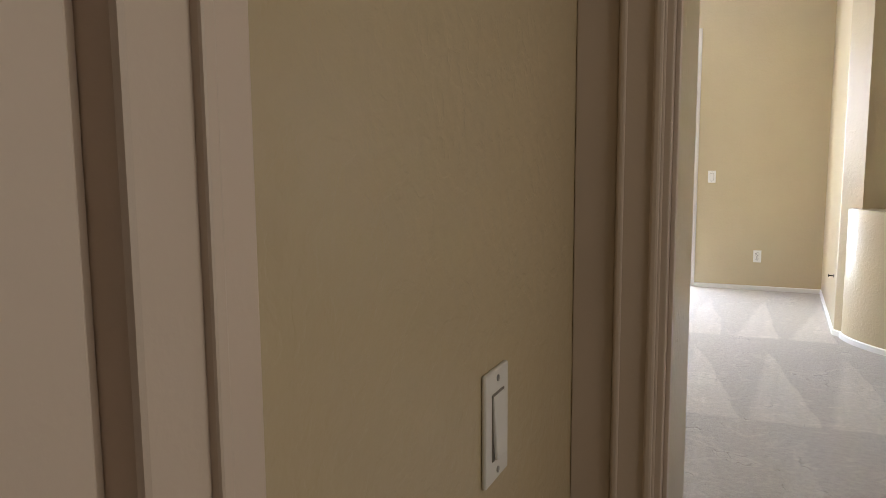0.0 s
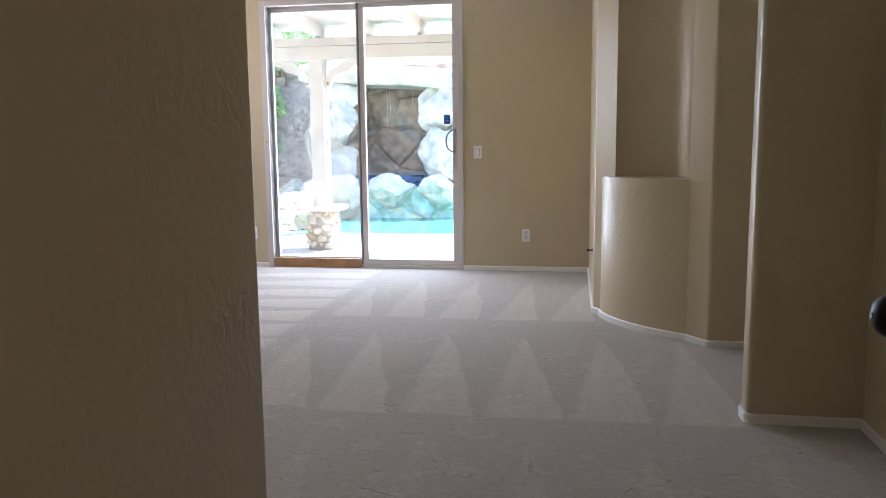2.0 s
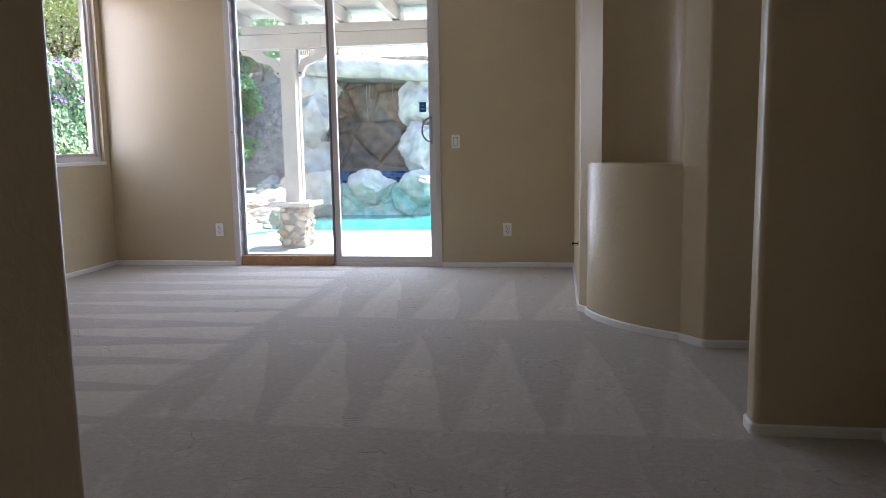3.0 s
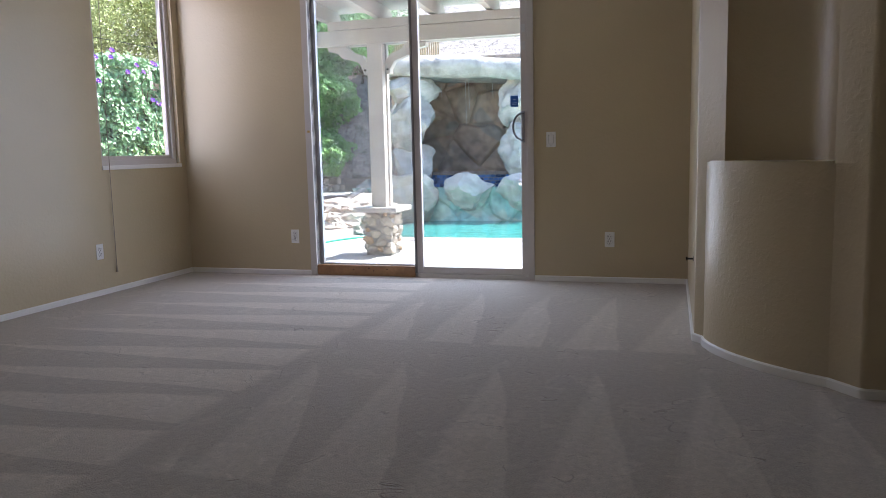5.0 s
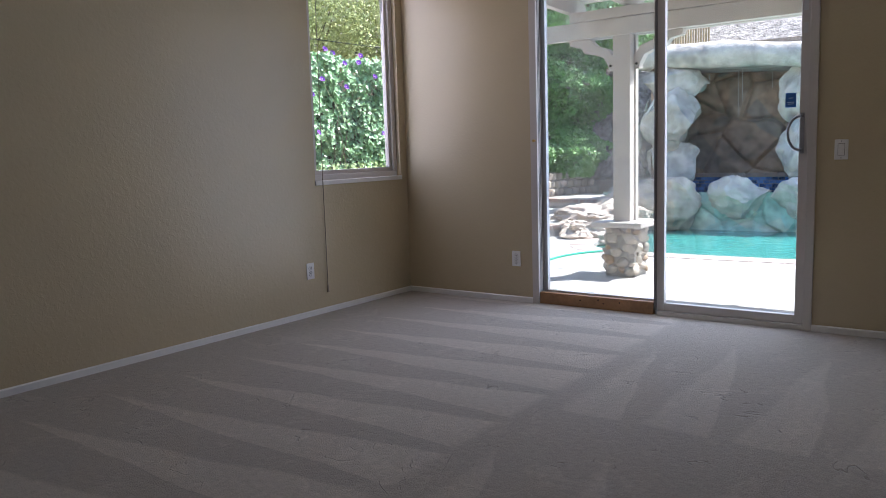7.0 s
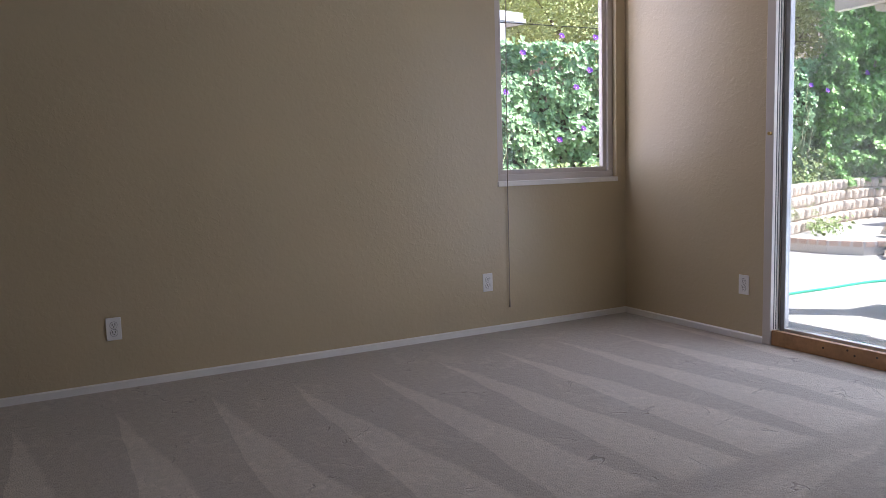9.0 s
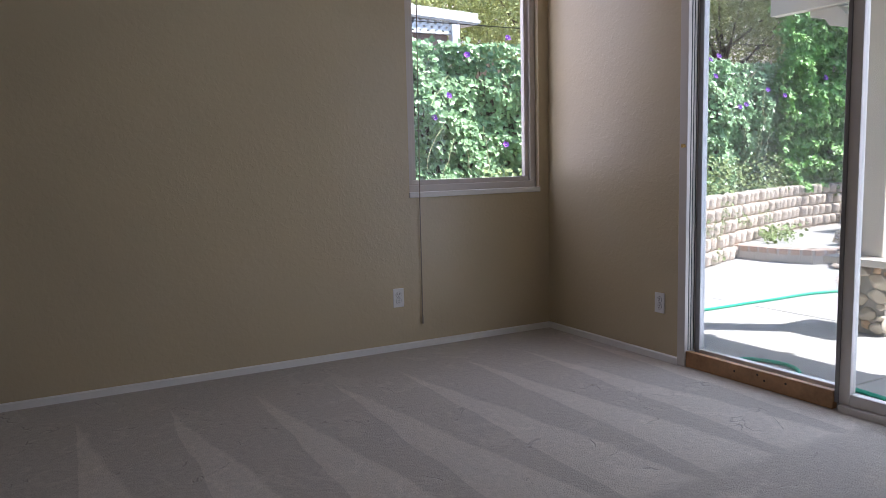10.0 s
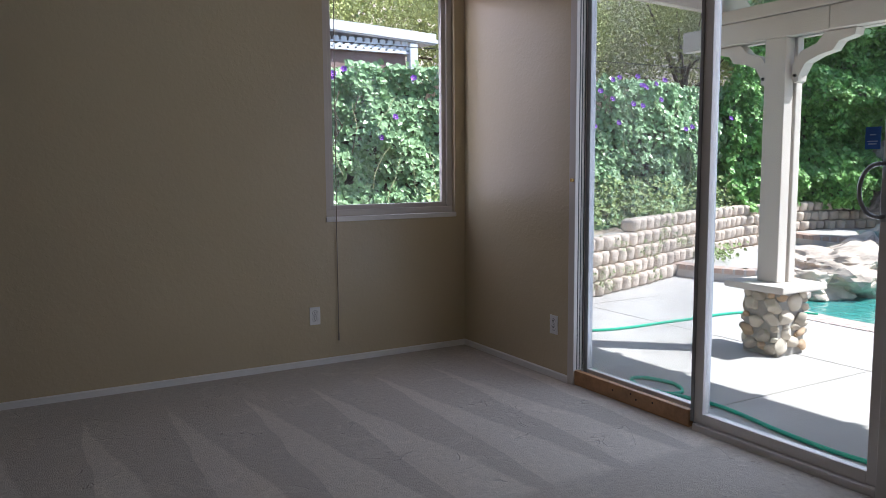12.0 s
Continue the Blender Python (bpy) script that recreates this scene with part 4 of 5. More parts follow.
# capstone slab over the cave
bm = bmesh.new()
bmesh.ops.create_grid(bm, x_segments=60, y_segments=12, size=0.5)
ret = bmesh.ops.extrude_face_region(bm, geom=list(bm.faces))
for v in ret["geom"]:
    if isinstance(v, bmesh.types.BMVert):
        v.co.z = 0.46
bmesh.ops.subdivide_edges(bm, edges=[e for e in bm.edges if abs(e.verts[0].co.z - e.verts[1].co.z) > 0.3], cuts=5)
for v in bm.verts:
    x, y, z = v.co.x * 3.5, v.co.y * 1.3, v.co.z
    edge = abs(v.co.x) * 2
    z = z - 0.10 * max(0, edge - 0.8) * 5 * (z / 0.46) + (0.07 * noise.noise(Vector((x * 1.1, y, 2))) if z > 0.2 else 0.04 * noise.noise(Vector((x * 2.1, y, 5))))
    y += -0.10 * math.sin(math.pi * min(1, max(0, v.co.z / 0.46))) * (1 if v.co.y < -0.45 else 0) + 0.10 * noise.noise(Vector((x * 1.3, z * 2.5, 9)))
    v.co = (x - 3.25, y + 17.45, z * 0.82 + 2.37 - 0.07 * (x + 0.6))
wpart("capstone", bm, ROCK, grotto, "long pale capstone over the grotto", smooth=True)
boulder((-1.3, 17.5, 2.6), (0.7, 0.5, 0.4), 33)
# thin trickles of water and a spout
for xx, zz, ll in ((-3.42, 2.36, 0.85), (-3.36, 2.36, 0.55), (-2.9, 2.35, 0.35), (-3.9, 2.3, 0.3)):
    wpart("water_trickle", cyl(bmesh.new(), (xx, 17.55, zz), (xx + 0.01, 17.56, zz - ll), 0.005, 6, 0.003), PAPER, grotto, "thin white trickle of water")
wpart("spout", cyl(bmesh.new(), (-4.62, 16.50, 1.62), (-4.44, 16.50, 1.90), 0.02, 8), VINYL, grotto, "white metal spout on the boulder")
# raised spa in front: wall, tile band, water, boulders
spa = empty("spa_wall", (-3.2, 16.75, -0.3), "raised spa with stained rock front and blue tiles", "spa")
bm = facet_wall(11, 5.2, 0.68, 260, 44, 30, 0.07, 0.035)
bmesh.ops.translate(bm, vec=(-2.6, 16.17, -0.28), verts=bm.verts)
wpart("rock_front", bm, SPAROCK, spa, "mineral-stained flagstone front", smooth=True)
wpart("core", B(-5.1, -0.1, 16.19, 16.9, -0.5, 0.335), SPAROCK, spa)
bm = bmesh.new()
bm.faces.new([bm.verts.new(c) for c in ((-4.6, 16.9, 0.33), (-1.9, 16.9, 0.33), (-1.9, 18.3, 0.33), (-4.6, 18.3, 0.33))])
wpart("spa_water", bm, WATER, spa)
wpart("tile_backing", B(-4.45, -2.2, 17.78, 17.84, 0.25, 0.565), MORTAR, spa)
edge = wpart("spa_coping", B(-4.45, -2.2, 17.74, 17.86, 0.566, 0.618), MORTAR, spa, "brick coping of the spa")
for i in range(22):
    wpart("brick", B(-4.44 + 0.102 * i, -4.35 + 0.102 * i, 17.72, 17.80, 0.566, 0.626, 0.005), BRICK, edge)
tile_me = finish(B(-0.045, 0.045, -0.006, 0.006, -0.026, 0.026, 0.002), "tile", TILE)
for r in range(4):
    for i in range(22):
        t_ = new("tile", tile_me)
        t_.parent = spa
        t_.location = (-4.38 + 0.0985 * i + 0.04 * (r % 2) + 3.2, 17.776 - 16.75, 0.358 + 0.058 * r + 0.3)
boulder((-2.98, 16.15, 0.32), (0.50, 0.38, 0.34), 41, ROCK, parent=spa)
boulder((-4.14, 16.10, 0.22), (0.64, 0.46, 0.58), 43, WARMROCK, parent=spa)
boulder((-2.12, 16.15, 0.30), (0.48, 0.38, 0.32), 45, ROCK, parent=spa)
boulder((-4.85, 16.0, -0.02), (0.55, 0.45, 0.36), 47, WARMROCK, parent=spa)
# lone warm boulders at the pool's west end
for c, s, seed in (((-4.50, 14.75, 0.0), (0.86, 0.80, 0.48), 51), ((-4.95, 15.75, 0.02), (0.60, 0.55, 0.42), 53), ((-4.42, 13.95, -0.04), (0.42, 0.42, 0.24), 54)):
    ob = thing("boulder", blob(bmesh.new(), (0, 0, 0), s, seed, 5, 0.36, 2.3), WARMROCK, "pale tan boulder at the pool's edge", "boulder", group="pool boulders", smooth="auto")
    ob.location = c

# ---- steps with brick edging ----


def brick_step(name, line, z, depth_pts, label):
    ob = empty(name, (line[0][0], line[0][1], GZ), label, "step")
    bm = bmesh.new()
    prism(bm, line + depth_pts, GZ - 0.02, z - 0.003)
    wpart("slab", bm, CONCRETE, ob)
    P = [Vector(p) for p in line]
    for a, b in zip(P, P[1:]):
        d = (b - a)
        n_ = max(1, int(d.length / 0.105))
        for k in range(n_):
            c = a + d * ((k + 0.5) / n_)
            bmk = B(-0.048, 0.048, -0.012, 0.20, z - 0.062, z, 0.005)
            bmesh.ops.transform(bmk, matrix=Matrix.Translation((c.x, c.y, 0)) @ Matrix.Rotation(math.atan2(d.y, d.x), 4, "Z"), verts=bmk.verts)
            wpart("brick", bmk, BRICK, ob)
    return ob


brick_step("brick_step", [(-5.90, 13.42), (-5.3, 13.48), (-4.95, 13.62), (-4.75, 13.95)], 0.07, [(-4.9, 16.9), (-6.75, 16.9), (-6.5, 15.2)], "low concrete step edged with red bricks")
brick_step("brick_step", [(-6.72, 16.75), (-6.1, 16.55), (-5.5, 16.6), (-5.1, 16.9)], 0.23, [(-5.1, 18.3), (-6.75, 18.3)], "higher concrete step edged with red bricks")

# ---- block retaining wall ----
RET = [Vector(p) for p in ((-4.85, 9.6), (-5.03, 10.6), (-5.22, 11.5), (-5.55, 12.5), (-5.92, 13.45), (-6.3, 14.5), (-6.7, 15.6), (-6.88, 16.6), (-6.85, 17.7), (-6.5, 18.7))]


def along(line, s):
    for a, b in zip(line, line[1:]):
        L = (b - a).length
        if s <= L:
            return a + (b - a) * (s / L), (b - a).normalized()
        s -= L
    return line[-1], (line[-1] - line[-2]).normalized()


RLEN = sum((b - a).length for a, b in zip(RET, RET[1:]))
retaining = empty("retaining_wall", (-5.5, 13.5, GZ), "tan split-face block retaining wall with weeds", "retaining wall")
bm = bmesh.new()
strip(bm, [tuple(p + Vector((-0.20, 0.0))) for p in RET], 0.10, GZ - 0.03, 0.52)
wpart("core", bm, MORTAR, retaining)
block_meshes = []
for k in range(6):
    bmk = bmesh.new()
    bmesh.ops.create_icosphere(bmk, subdivisions=3, radius=1.0)
    off = Vector((k * 7.3, k * 3.1, 1.7))
    for v in bmk.verts:
        p = v.co.copy()
        f = (abs(p.x) ** 3.0 + abs(p.y) ** 2.4 + abs(p.z) ** 4.6) ** (-1 / 3.2)
        p *= f
        p *= 1 + 0.08 * noise.noise(p * 1.3 + off) + 0.06 * noise.noise(p * 4.5 + off)
        v.co = (max(-0.089, min(0.089, p.x * 0.090)), p.y * 0.11 - 0.018 * max(0.0, p.z), max(-0.0762, min(0.0762, p.z * 0.084)))
    block_meshes.append(finish(bmk, "block", BLOCK, True))
rnd = random.Random(4)
for c in range(5):
    s = 0.094 * (c % 2)
    while s < RLEN:
        p, d = along(RET, s)
        if c == 4 and s < 3.0:
            s += 0.188
            continue
        ob = new("block", block_meshes[rnd.randrange(6)])
        ob.parent = retaining
        q = p + Vector((-d.y, d.x)) * (0.022 * c + rnd.uniform(-0.016, 0.016))
        ob.location = (q.x + 5.5, q.y - 13.5, 0.075 + 0.153 * c)
        ob.rotation_euler = (0, 0, math.atan2(d.y, d.x) + rnd.uniform(-0.08, 0.08))
        s += 0.188

# planted bank behind the wall
bm = bmesh.new()
rows_ = []
for i in range(24):
    p, d = along(RET, RLEN * i / 23)
    n_ = Vector((-d.y, d.x))
    rows_.append([bm.verts.new((*(p + n_ * o), z + 0.06 * noise.noise(Vector((i * 0.6, o * 3, 0))))) for o, z in ((0.12, 0.52), (0.6, 0.46), (1.2, 0.42), (2.2, 0.40), (3.2, 0.35))])
for a, b in zip(rows_, rows_[1:]):
    for k in range(4):
        bm.faces.new((a[k], a[k + 1], b[k + 1], b[k]))
thing("ground_bank", bm, DIRT, "dry planted bank above the retaining wall", "ground", "structure", smooth=True)

# hillside behind the garden
bm = bmesh.new()
grid = []
for j in range(46):
    line = []
    for i in range(60):
        x, y = -60 + 110 * i / 59, 18.55 + 60 * (j / 45) ** 1.7
        z = 0.4 + min(1, (y - 18.55) / 0.6) * 1.9 + 0.62 * max(0, y - 19.1) * (1 if y < 40 else 40 / y) + 0.4 * noise.noise(Vector((x * 0.35, y * 0.35, 0)))
        line.append(bm.verts.new((x, y, z)))
    grid.append(line)
for a, b in zip(grid, grid[1:]):
    for i in range(59):
        bm.faces.new((a[i], a[i + 1], b[i + 1], b[i]))
thing("ground_hill", bm, GRAVEL, "dry gravelly hillside above the pool", "hillside", "structure", smooth=True)
bm = bmesh.new()
grid = []
for j in range(40):
    line = []
    for i in range(26):
        y, x = -40 + 120 * j / 39, -17 - 70 * (i / 25) ** 1.5
        z = GZ - 0.2 + 0.42 * max(0, -17.5 - x) + 0.8 * noise.noise(Vector((x * 0.12, y * 0.12, 4)))
        line.append(bm.verts.new((x, y, z)))
    grid.append(line)
for a, b in zip(grid, grid[1:]):
    for i in range(25):
        bm.faces.new((a[i], a[i + 1], b[i + 1], b[i]))
thing("ground_far_slope", bm, DIRT, "distant dry slope", "hillside", "structure", smooth=True)


# ---- planting ----
LEAF_SHAPE = [(0, 0), (0.42, 0.12), (0.50, 0.45), (0.0, 1.0), (-0.50, 0.45), (-0.42, 0.12)]


def leaf_cloud(points, size, seed, droop=0.6):
    """One mesh of many separate small leaves; points: (place, outward way)."""
    rnd = random.Random(seed)
    verts, faces = [], []
    for p, out in points:
        s = size * rnd.uniform(0.6, 1.3)
        nrm = (out + Vector((rnd.gauss(0, 0.55), rnd.gauss(0, 0.55), rnd.gauss(0.25, 0.5)))).normalized()
        tip = Vector((rnd.gauss(0, 0.6), rnd.gauss(0, 0.6), -droop + rnd.gauss(0, 0.45)))
        tip = (tip - nrm * tip.dot(nrm)).normalized()
        side = nrm.cross(tip)
        base = len(verts)
        for a, b in LEAF_SHAPE:
            verts.append(p + side * (a * s) + tip * (b * s) + nrm * (abs(a) * s * 0.35))
        faces += [(base, base + 1, base + 2, base + 3), (base, base + 3, base + 4, base + 5)]
    me = bpy.data.meshes.new("leaves")
    me.from_pydata([tuple(v) for v in verts], [], faces)
    return me


def leaves(name, points, size, seed, material, label, category, droop=0.6):
    me = leaf_cloud(points, size, seed, droop)
    me.materials.append(material)
    return tagged(new(name, me), label, category, kind="stuff")


# fence behind the ivy, board by board
fence = empty("garden_fence", (-7.25, 11.0, GZ), "dark weathered board fence hidden under ivy", "fence")
FENCE = [Vector(p) for p in ((-7.25, 4.0), (-7.25, 14.0), (-7.6, 17.0), (-6.9, 19.2))]
FLEN = sum((b - a).length for a, b in zip(FENCE, FENCE[1:]))
board_me = finish(B(-0.068, 0.068, -0.009, 0.009, 0, 2.35, 0.002), "board", FENCEWOOD)
s = 0.0
while s < FLEN:
    p, d = along(FENCE, s)
    ob = new("board", board_me)
    ob.parent = fence
    ob.location = (p.x + 7.25, p.y - 11.0, 0.0)
    ob.rotation_euler = (0, 0, math.atan2(d.y, d.x))
    s += 0.142

rnd = random.Random(21)


def ivy_points(n, s0, s1, zlow, ztop, thick):
    out = []
    for _ in range(n):
        s = rnd.uniform(s0, s1)
        p, d = along(FENCE, s)
        o = Vector((d.y, -d.x))
        z = zlow + (ztop - zlow) * rnd.random()
        top = ztop + 0.17 * noise.noise(Vector((s * 1.7, 0, 0))) + 0.10 * noise.noise(Vector((s * 5, 3, 0)))
        top -= 0.16 * math.exp(-((s - 5.2) / 0.8) ** 2) - 0.14 * math.exp(-((s - 6.5) / 0.4) ** 2)
        if z > top + 0.05:
            z = top + 0.05 - 0.35 * rnd.random() ** 2
        bulge = thick * (0.55 + 0.6 * noise.noise(Vector((s * 1.5, z * 1.5, 7))) + 0.35 * noise.noise(Vector((s * 4, z * 4, 2))))
        dens = noise.noise(Vector((s * 2.2, z * 2.2, 30)))
        if dens < -0.56 and z < 1.3:
            continue
        deep = rnd.random() ** 2 * 0.25
        q = p + o * (0.04 + max(0.02, bulge) - deep * thick)
        out.append((Vector((q.x, q.y, z)), Vector((o.x, o.y, 0.35))))
    return out


leaves("ivy_hedge", ivy_points(34000, 3.6, 13.0, 0.35, 2.44, 0.42), 0.066, 5, LEAF, "thick sunlit ivy with heart-shaped leaves over the fence", "ivy")
leaves("tall_hedge", ivy_points(26000, 11.7, FLEN, 0.6, 3.6, 0.95), 0.07, 6, LEAF_D, "tall dark green shrubs behind the retaining wall", "shrubs")
stems = bmesh.new()
for k in range(60):
    s = rnd.uniform(4.2, 15.5)
    p, d = along(FENCE, s)
    o = Vector((d.y, -d.x))
    z = rnd.uniform(0.3, 0.9)
    a = Vector((p.x + o.x * 0.12, p.y + o.y * 0.12, z))
    for _ in range(7):
        b = a + Vector((rnd.uniform(-0.03, 0.06), rnd.uniform(-0.12, 0.12), rnd.uniform(0.08, 0.25)))
        cyl(stems, a, b, 0.006, 5)
        a = b
thing("ivy_stems", stems, BARK, "thin brown vine stems in the ivy", "vines", "stuff")


def flower(p, out):
    ob = empty("flower", Matrix.Translation(p), "violet morning glory flower in the ivy", "flower", group="morning glories")
    q = Vector(out).to_track_quat("Z", "Y").to_matrix()
    bm = bmesh.new()
    rim, mid = [], []
    for k in range(15):
        a = 2 * math.pi * k / 15
        r = 0.033 + (0.005 if k % 3 else -0.003)
        rim.append(bm.verts.new(q @ Vector((r * math.cos(a), r * math.sin(a), 0.02))))
        mid.append(bm.verts.new(q @ Vector((0.012 * math.cos(a), 0.012 * math.sin(a), 0.0))))
    low_ = bm.verts.new(q @ Vector((0, 0, -0.05)))
    for k in range(15):
        j = (k + 1) % 15
        bm.faces.new((rim[k], rim[j], mid[j], mid[k]))
        bm.faces.new((mid[k], mid[j], low_))
    part("trumpet", bm, PETAL, ob, smooth=True)
    part("throat", cyl(bmesh.new(), q @ Vector((0, 0, 0.0)), q @ Vector((0, 0, 0.014)), 0.006, 8), PAPER, ob)
    return ob


fl = random.Random(12)
for k in range(34):
    s = fl.uniform(4.6, 13.5)
    p, d = along(FENCE, s)
    z = fl.choice((fl.uniform(1.2, 2.1), fl.uniform(2.0, 2.32)))
    o = 0.44 + 0.1 * fl.random()
    flower((p.x + d.y * o, p.y - d.x * o, z), (0.9, fl.uniform(-0.5, 0.2), 0.45))

for k in range(16):
    s = fl.uniform(6.6, 10.2)
    p, d = along(FENCE, s)
    o = 0.40 + 0.14 * fl.random()
    flower((p.x + d.y * o, p.y - d.x * o, fl.uniform(2.28, 2.48)), (0.9, fl.uniform(-0.6, 0.2), 0.5))

# pale tendrils that hang loose in front of the ivy
tendrils = bmesh.new()
for k in range(46):
    s = fl.uniform(4.4, 12.5)
    p, d = along(FENCE, s)
    a = Vector((p.x + d.y * 0.46, p.y - d.x * 0.46, fl.uniform(0.7, 2.3)))
    way = Vector((0.0, fl.uniform(-0.05, 0.05), -0.05))
    for _ in range(fl.randint(5, 11)):
        b = a + way + Vector((fl.uniform(-0.01, 0.015), fl.uniform(-0.018, 0.018), fl.uniform(-0.02, 0.012)))
        cyl(tendrils, a, b, 0.004, 5)
        a = b
thing("ivy_tendrils", tendrils, TENDRIL, "thin pale green tendrils hanging in the ivy", "vines", "stuff")

thing("wire", cyl(bmesh.new(), (-7.3, 4.0, 2.66), (-7.4, 16.0, 2.72), 0.005, 6), BLACK, "thin dark wire above the ivy fence", "wire")

# weeds along the bank and the wall
pts = []
for _ in range(5200):
    s = rnd.uniform(0.5, RLEN - 1.5)
    p, d = along(RET, s)
    o = rnd.uniform(-0.02, 1.3)
    if noise.noise(Vector((s * 1.3, o, 11))) < -0.15:
        continue
    h = 0.55 + 0.05 * o + (0.1 if s > 3.4 else 0) + rnd.random() ** 1.6 * 0.45
    q = p + Vector((-d.y, d.x)) * o
    pts.append((Vector((q.x, q.y, h - (0.3 * rnd.random() if o < 0.1 else 0))), Vector((0.5, -0.3, 0.6))))
leaves("weeds", pts, 0.05, 9, WEED, "pale green weeds spilling over the block wall", "weeds", 0.0)
pts = []
for _ in range(200):
    c = rnd.choice(((-6.0, 14.0, 0.09), (-5.75, 13.8, 0.08), (-6.1, 14.5, 0.09)))
    pts.append((Vector((c[0] + abs(rnd.gauss(0, 0.12)), c[1] + abs(rnd.gauss(0, 0.18)), c[2] + rnd.random() * 0.14)), Vector((0.5, -0.3, 0.6))))
leaves("weeds", pts, 0.045, 10, WEED, "small weeds at the foot of the block wall", "weeds", 0.0)


pts = []
for _ in range(2000):
    s = rnd.uniform(0.3, 5.2)
    p, d = along(RET, s)
    z = rnd.uniform(-0.05, 0.6)
    if noise.noise(Vector((s * 2.6, z * 4.5, 31))) < 0.02 + 0.07 * max(0.0, s - 2.5):
        continue
    q = p - Vector((-d.y, d.x)) * (0.115 - 0.15 * z + 0.03 * rnd.random())
    pts.append((Vector((q.x, q.y, z)), Vector((0.6, -0.3, 0.4))))
leaves("weeds", pts, 0.022, 12, WEED, "sparse dry weeds growing out of the block wall", "weeds", 0.0)


def tree(name, base, height, crown_r, n, size, material, seed, label):
    ob = empty(name, base, label, "tree")
    r = random.Random(seed)
    bm = bmesh.new()
    cyl(bm, (0, 0, 0), (0.1, 0.05, height * 0.55), 0.055 * height / 2.5, 9, 0.03 * height / 2.5)
    tips = []
    for k in range(11):
        a = 2 * math.pi * k / 11 + r.uniform(-0.3, 0.3)
        e = Vector((crown_r * 0.75 * math.cos(a), crown_r * 0.75 * math.sin(a), height * r.uniform(0.55, 0.98)))
        cyl(bm, (0.06, 0.03, height * r.uniform(0.3, 0.55)), e, 0.02 * height / 2.5, 6, 0.006)
        tips.append((e, r.uniform(0.35, 0.6) * crown_r))
    tips += [(Vector((r.gauss(0, 0.3) * crown_r, r.gauss(0, 0.3) * crown_r, height * r.uniform(0.6, 1.0))), 0.5 * crown_r) for _ in range(9)]
    part("trunk", bm, BARK, ob)
    pts = []
    for _ in range(n):
        c, rad = r.choice(tips)
        v = Vector((r.gauss(0, 1), r.gauss(0, 1), r.gauss(0, 1))).normalized()
        pts.append((c + v * rad * r.uniform(0.55, 1.1), v))
    me = leaf_cloud(pts, size, seed)
    me.materials.append(material)
    crown = new("crown", me)
    crown.parent = ob
    return ob


tree("olive_tree", (-11.8, 15.5, 0.0), 5.2, 2.2, 42000, 0.048, LEAF_Y, 3, "feathery yellow-green tree beyond the fence")
tree("olive_tree", (-10.6, 18.5, 0.3), 5.4, 2.2, 42000, 0.048, LEAF_Y, 4, "feathery yellow-green tree beyond the fence")
tree("olive_tree", (-16.0, 12.0, 0.0), 6.6, 2.6, 42000, 0.055, LEAF_Y, 7, "feathery yellow-green tree beyond the neighbouring roof")
tree("garden_tree", (-7.3, 18.6, 0.8), 4.4, 1.6, 14000, 0.075, LEAF, 8, "leafy green tree at the garden's corner")
tree("garden_shrub", (-6.3, 19.35, 2.1), 1.7, 0.8, 7000, 0.065, LEAF_D, 23, "leafy green shrub on the hillside above the grotto")
tree("garden_tree", (-7.6, 20.5, 1.2), 5.0, 1.9, 12000, 0.075, LEAF, 15, "leafy green tree on the hillside")
tree("garden_tree", (-17.5, 18.0, 0.0), 7.5, 3.2, 12000, 0.12, LEAF_Y, 16, "distant green tree on the slope")
tree("garden_tree", (-19.0, 11.5, 0.0), 7.5, 3.2, 10000, 0.12, LEAF, 17, "distant green tree on the slope")

# bamboo screen on the hillside
screen = empty("bamboo_screen", (-5.6, 19.6, 2.75), "weathered bamboo screen on the hillside", "fence")
pole = finish(cyl(bmesh.new(), (0, 0, 0), (0, 0, 0.75), 0.018, 7), "pole", BAMBOO)
for k in range(44):
    ob = new("pole", pole)
    ob.parent = screen
    ob.location = (-1.1 + 0.05 * k, 0, 0.0 + 0.005 * k)

# neighbouring house
house = empty("neighbour_house", (-9.6, 9.0, GZ), "neighbouring brown stucco house with a white patio roof", "house")
wpart("wall", B(-12.6, -9.26, 4.0, 11.48, GZ - 0.05, 2.93), STUCCO, house, "brown stucco wall")
bm = bmesh.new()
vs = [bm.verts.new(c) for c in ((-9.15, 3.5, 3.62), (-9.15, 11.93, 3.21), (-12.8, 11.93, 3.45), (-12.8, 3.5, 3.86), (-9.15, 3.5, 3.45), (-9.15, 11.93, 3.05), (-12.8, 11.93, 3.29), (-12.8, 3.5, 3.69))]
for q in ((0, 1, 2, 3), (4, 5, 6, 7), (0, 1, 5, 4), (1, 2, 6, 5), (2, 3, 7, 6), (3, 0, 4, 7)):
    bm.faces.new([vs[k] for k in q])
wpart("roof", bm, ROOFWHITE, house, "white metal patio roof")
bm = B(-9.15, -9.12, 3.5, 11.95, -0.03, 0.02)
for v in bm.verts:
    v.co.z += 3.10 + (11.93 - v.co.y) * 0.0486
wpart("fascia", bm, ROOFWHITE, house)
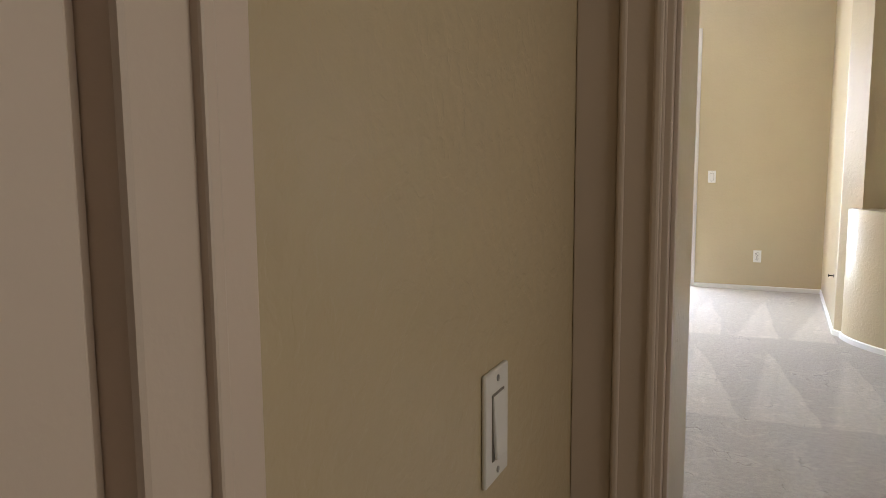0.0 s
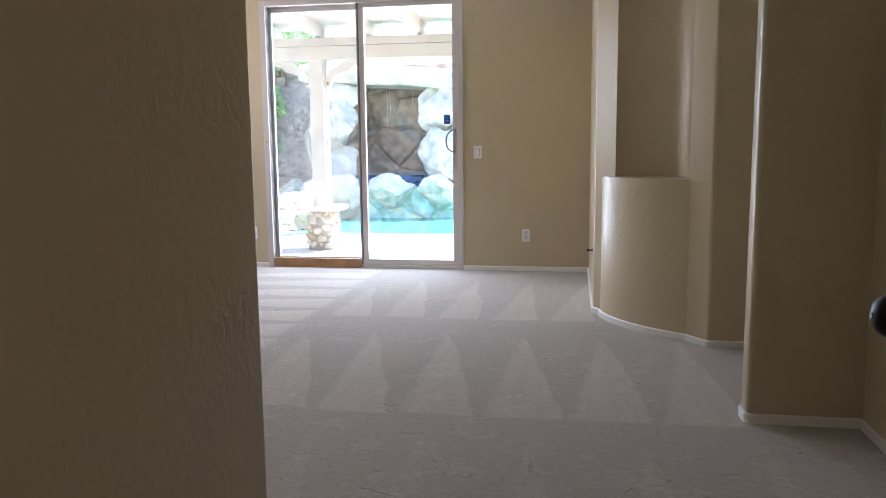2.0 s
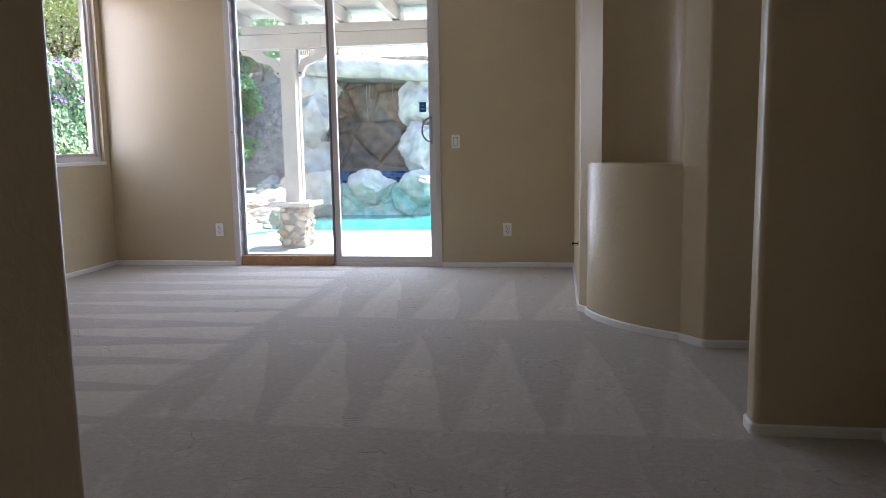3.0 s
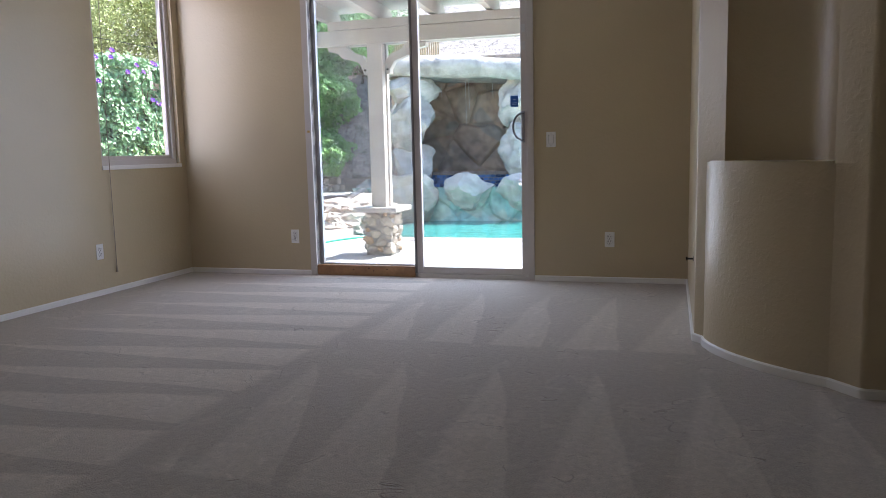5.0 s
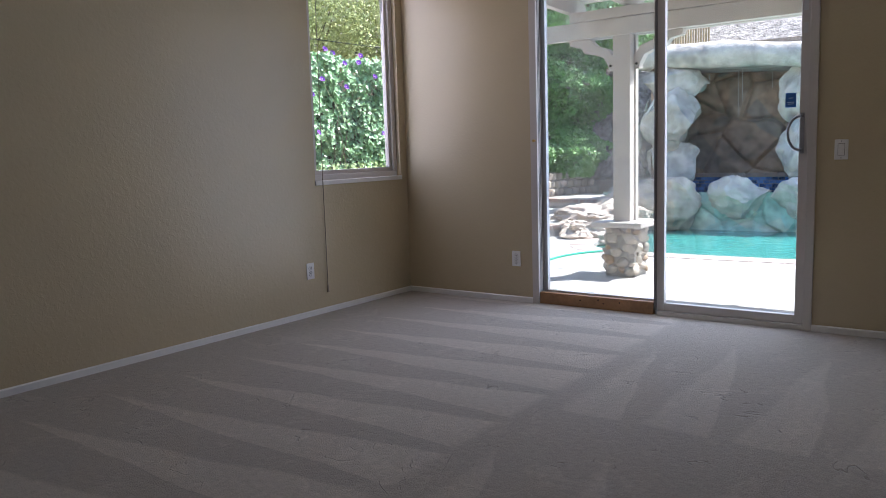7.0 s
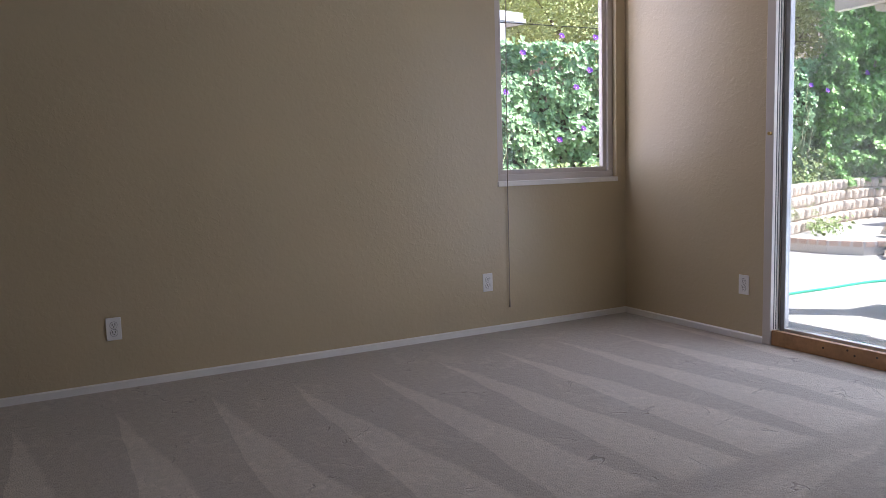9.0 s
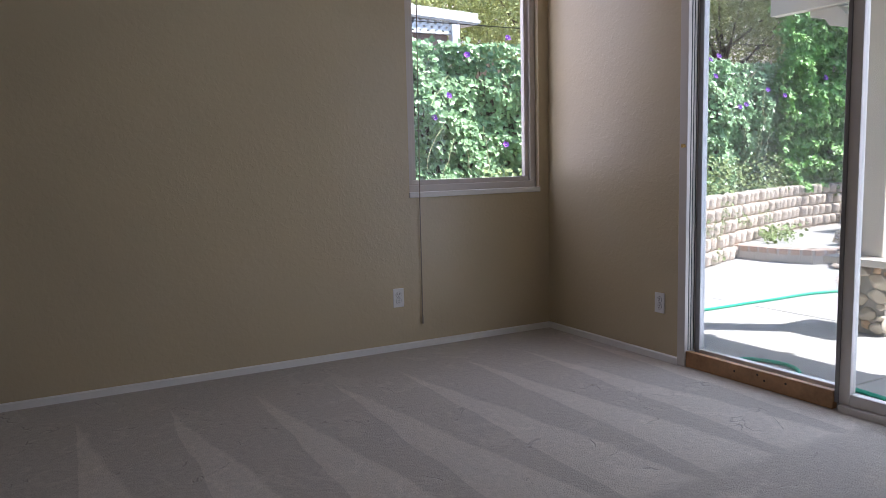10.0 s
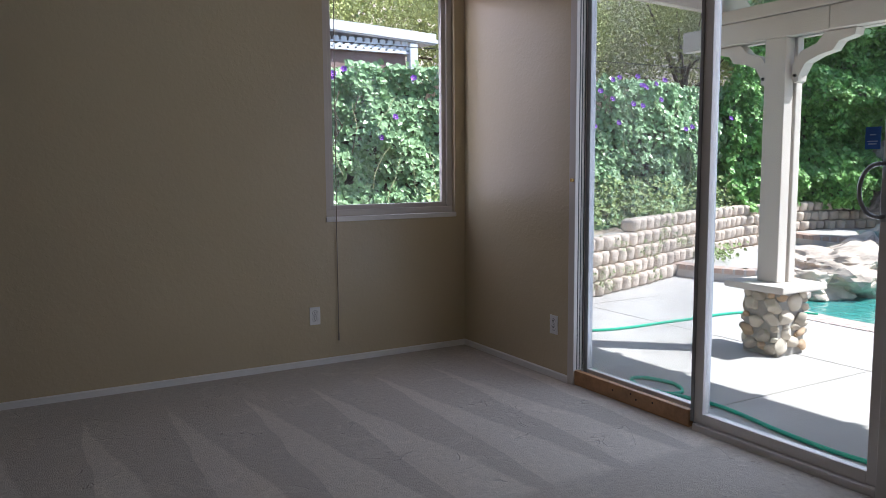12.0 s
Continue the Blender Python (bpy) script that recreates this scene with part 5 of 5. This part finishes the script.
lat = wpart("lattice_rail", B(-9.22, -9.18, 3.6, 11.6, 2.90, 2.925), ROOFWHITE, house)
slat_me = finish(B(-0.008, 0.008, -0.125, 0.125, -0.024, 0.024), "slat", ROOFWHITE)
for k in range(34):
    for sgn in (-1, 1):
        ob = new("slat", slat_me)
        ob.parent = lat
        ob.location = (-9.2 + 9.6 + 0.004 * sgn, 7.6 + 0.118 * k - 9.0, 2.99 - GZ)
        ob.rotation_euler = (sgn * radians(42), 0, 0)
wpart("porch_post", B(-9.26, -9.14, 11.50, 11.62, GZ, 3.04), ROOFWHITE, house)

# green garden hose across the patio
hose = empty("garden_hose", (-2.4, 9.9, GZ), "thin green garden hose lying on the patio", "garden hose")


def tube(line, r, k=8):
    P = [Vector(p) for p in line]
    path = []
    for i in range(len(P) - 1):
        p0, p1, p2, p3 = P[max(0, i - 1)], P[i], P[i + 1], P[min(len(P) - 1, i + 2)]
        for s_ in range(k):
            t = s_ / k
            path.append(0.5 * ((2 * p1) + (p2 - p0) * t + (2 * p0 - 5 * p1 + 4 * p2 - p3) * t * t + (3 * p1 - p0 - 3 * p2 + p3) * t ** 3))
    path.append(P[-1])
    bm = bmesh.new()
    for a, b in zip(path, path[1:]):
        cyl(bm, (a.x, a.y, GZ + r), (b.x, b.y, GZ + r), r, 8)
    return bm


wpart("length", tube([(-4.9, 10.35), (-3.95, 10.38), (-3.82, 11.3), (-3.80, 12.0), (-3.62, 12.45), (-3.35, 12.62)], 0.012), HOSE, hose)
wpart("length", tube([(-2.95, 9.62), (-2.62, 9.50), (-2.34, 9.60), (-2.28, 9.72), (-2.42, 9.82), (-2.60, 9.78), (-2.66, 9.68), (-2.45, 9.60), (-2.0, 9.70), (-1.46, 9.62), (-1.0, 9.62), (-0.2, 9.8), (0.8, 9.6)], 0.012), HOSE, hose)

# unseen outside wall, added so that no light leaks in over the patio
thing("wall_light_leak_block", B(0.6, 5.0, 9.1, 9.25, GZ, 3.1), WALL, "plain unseen wall added to stop light leaks", "wall", "structure")
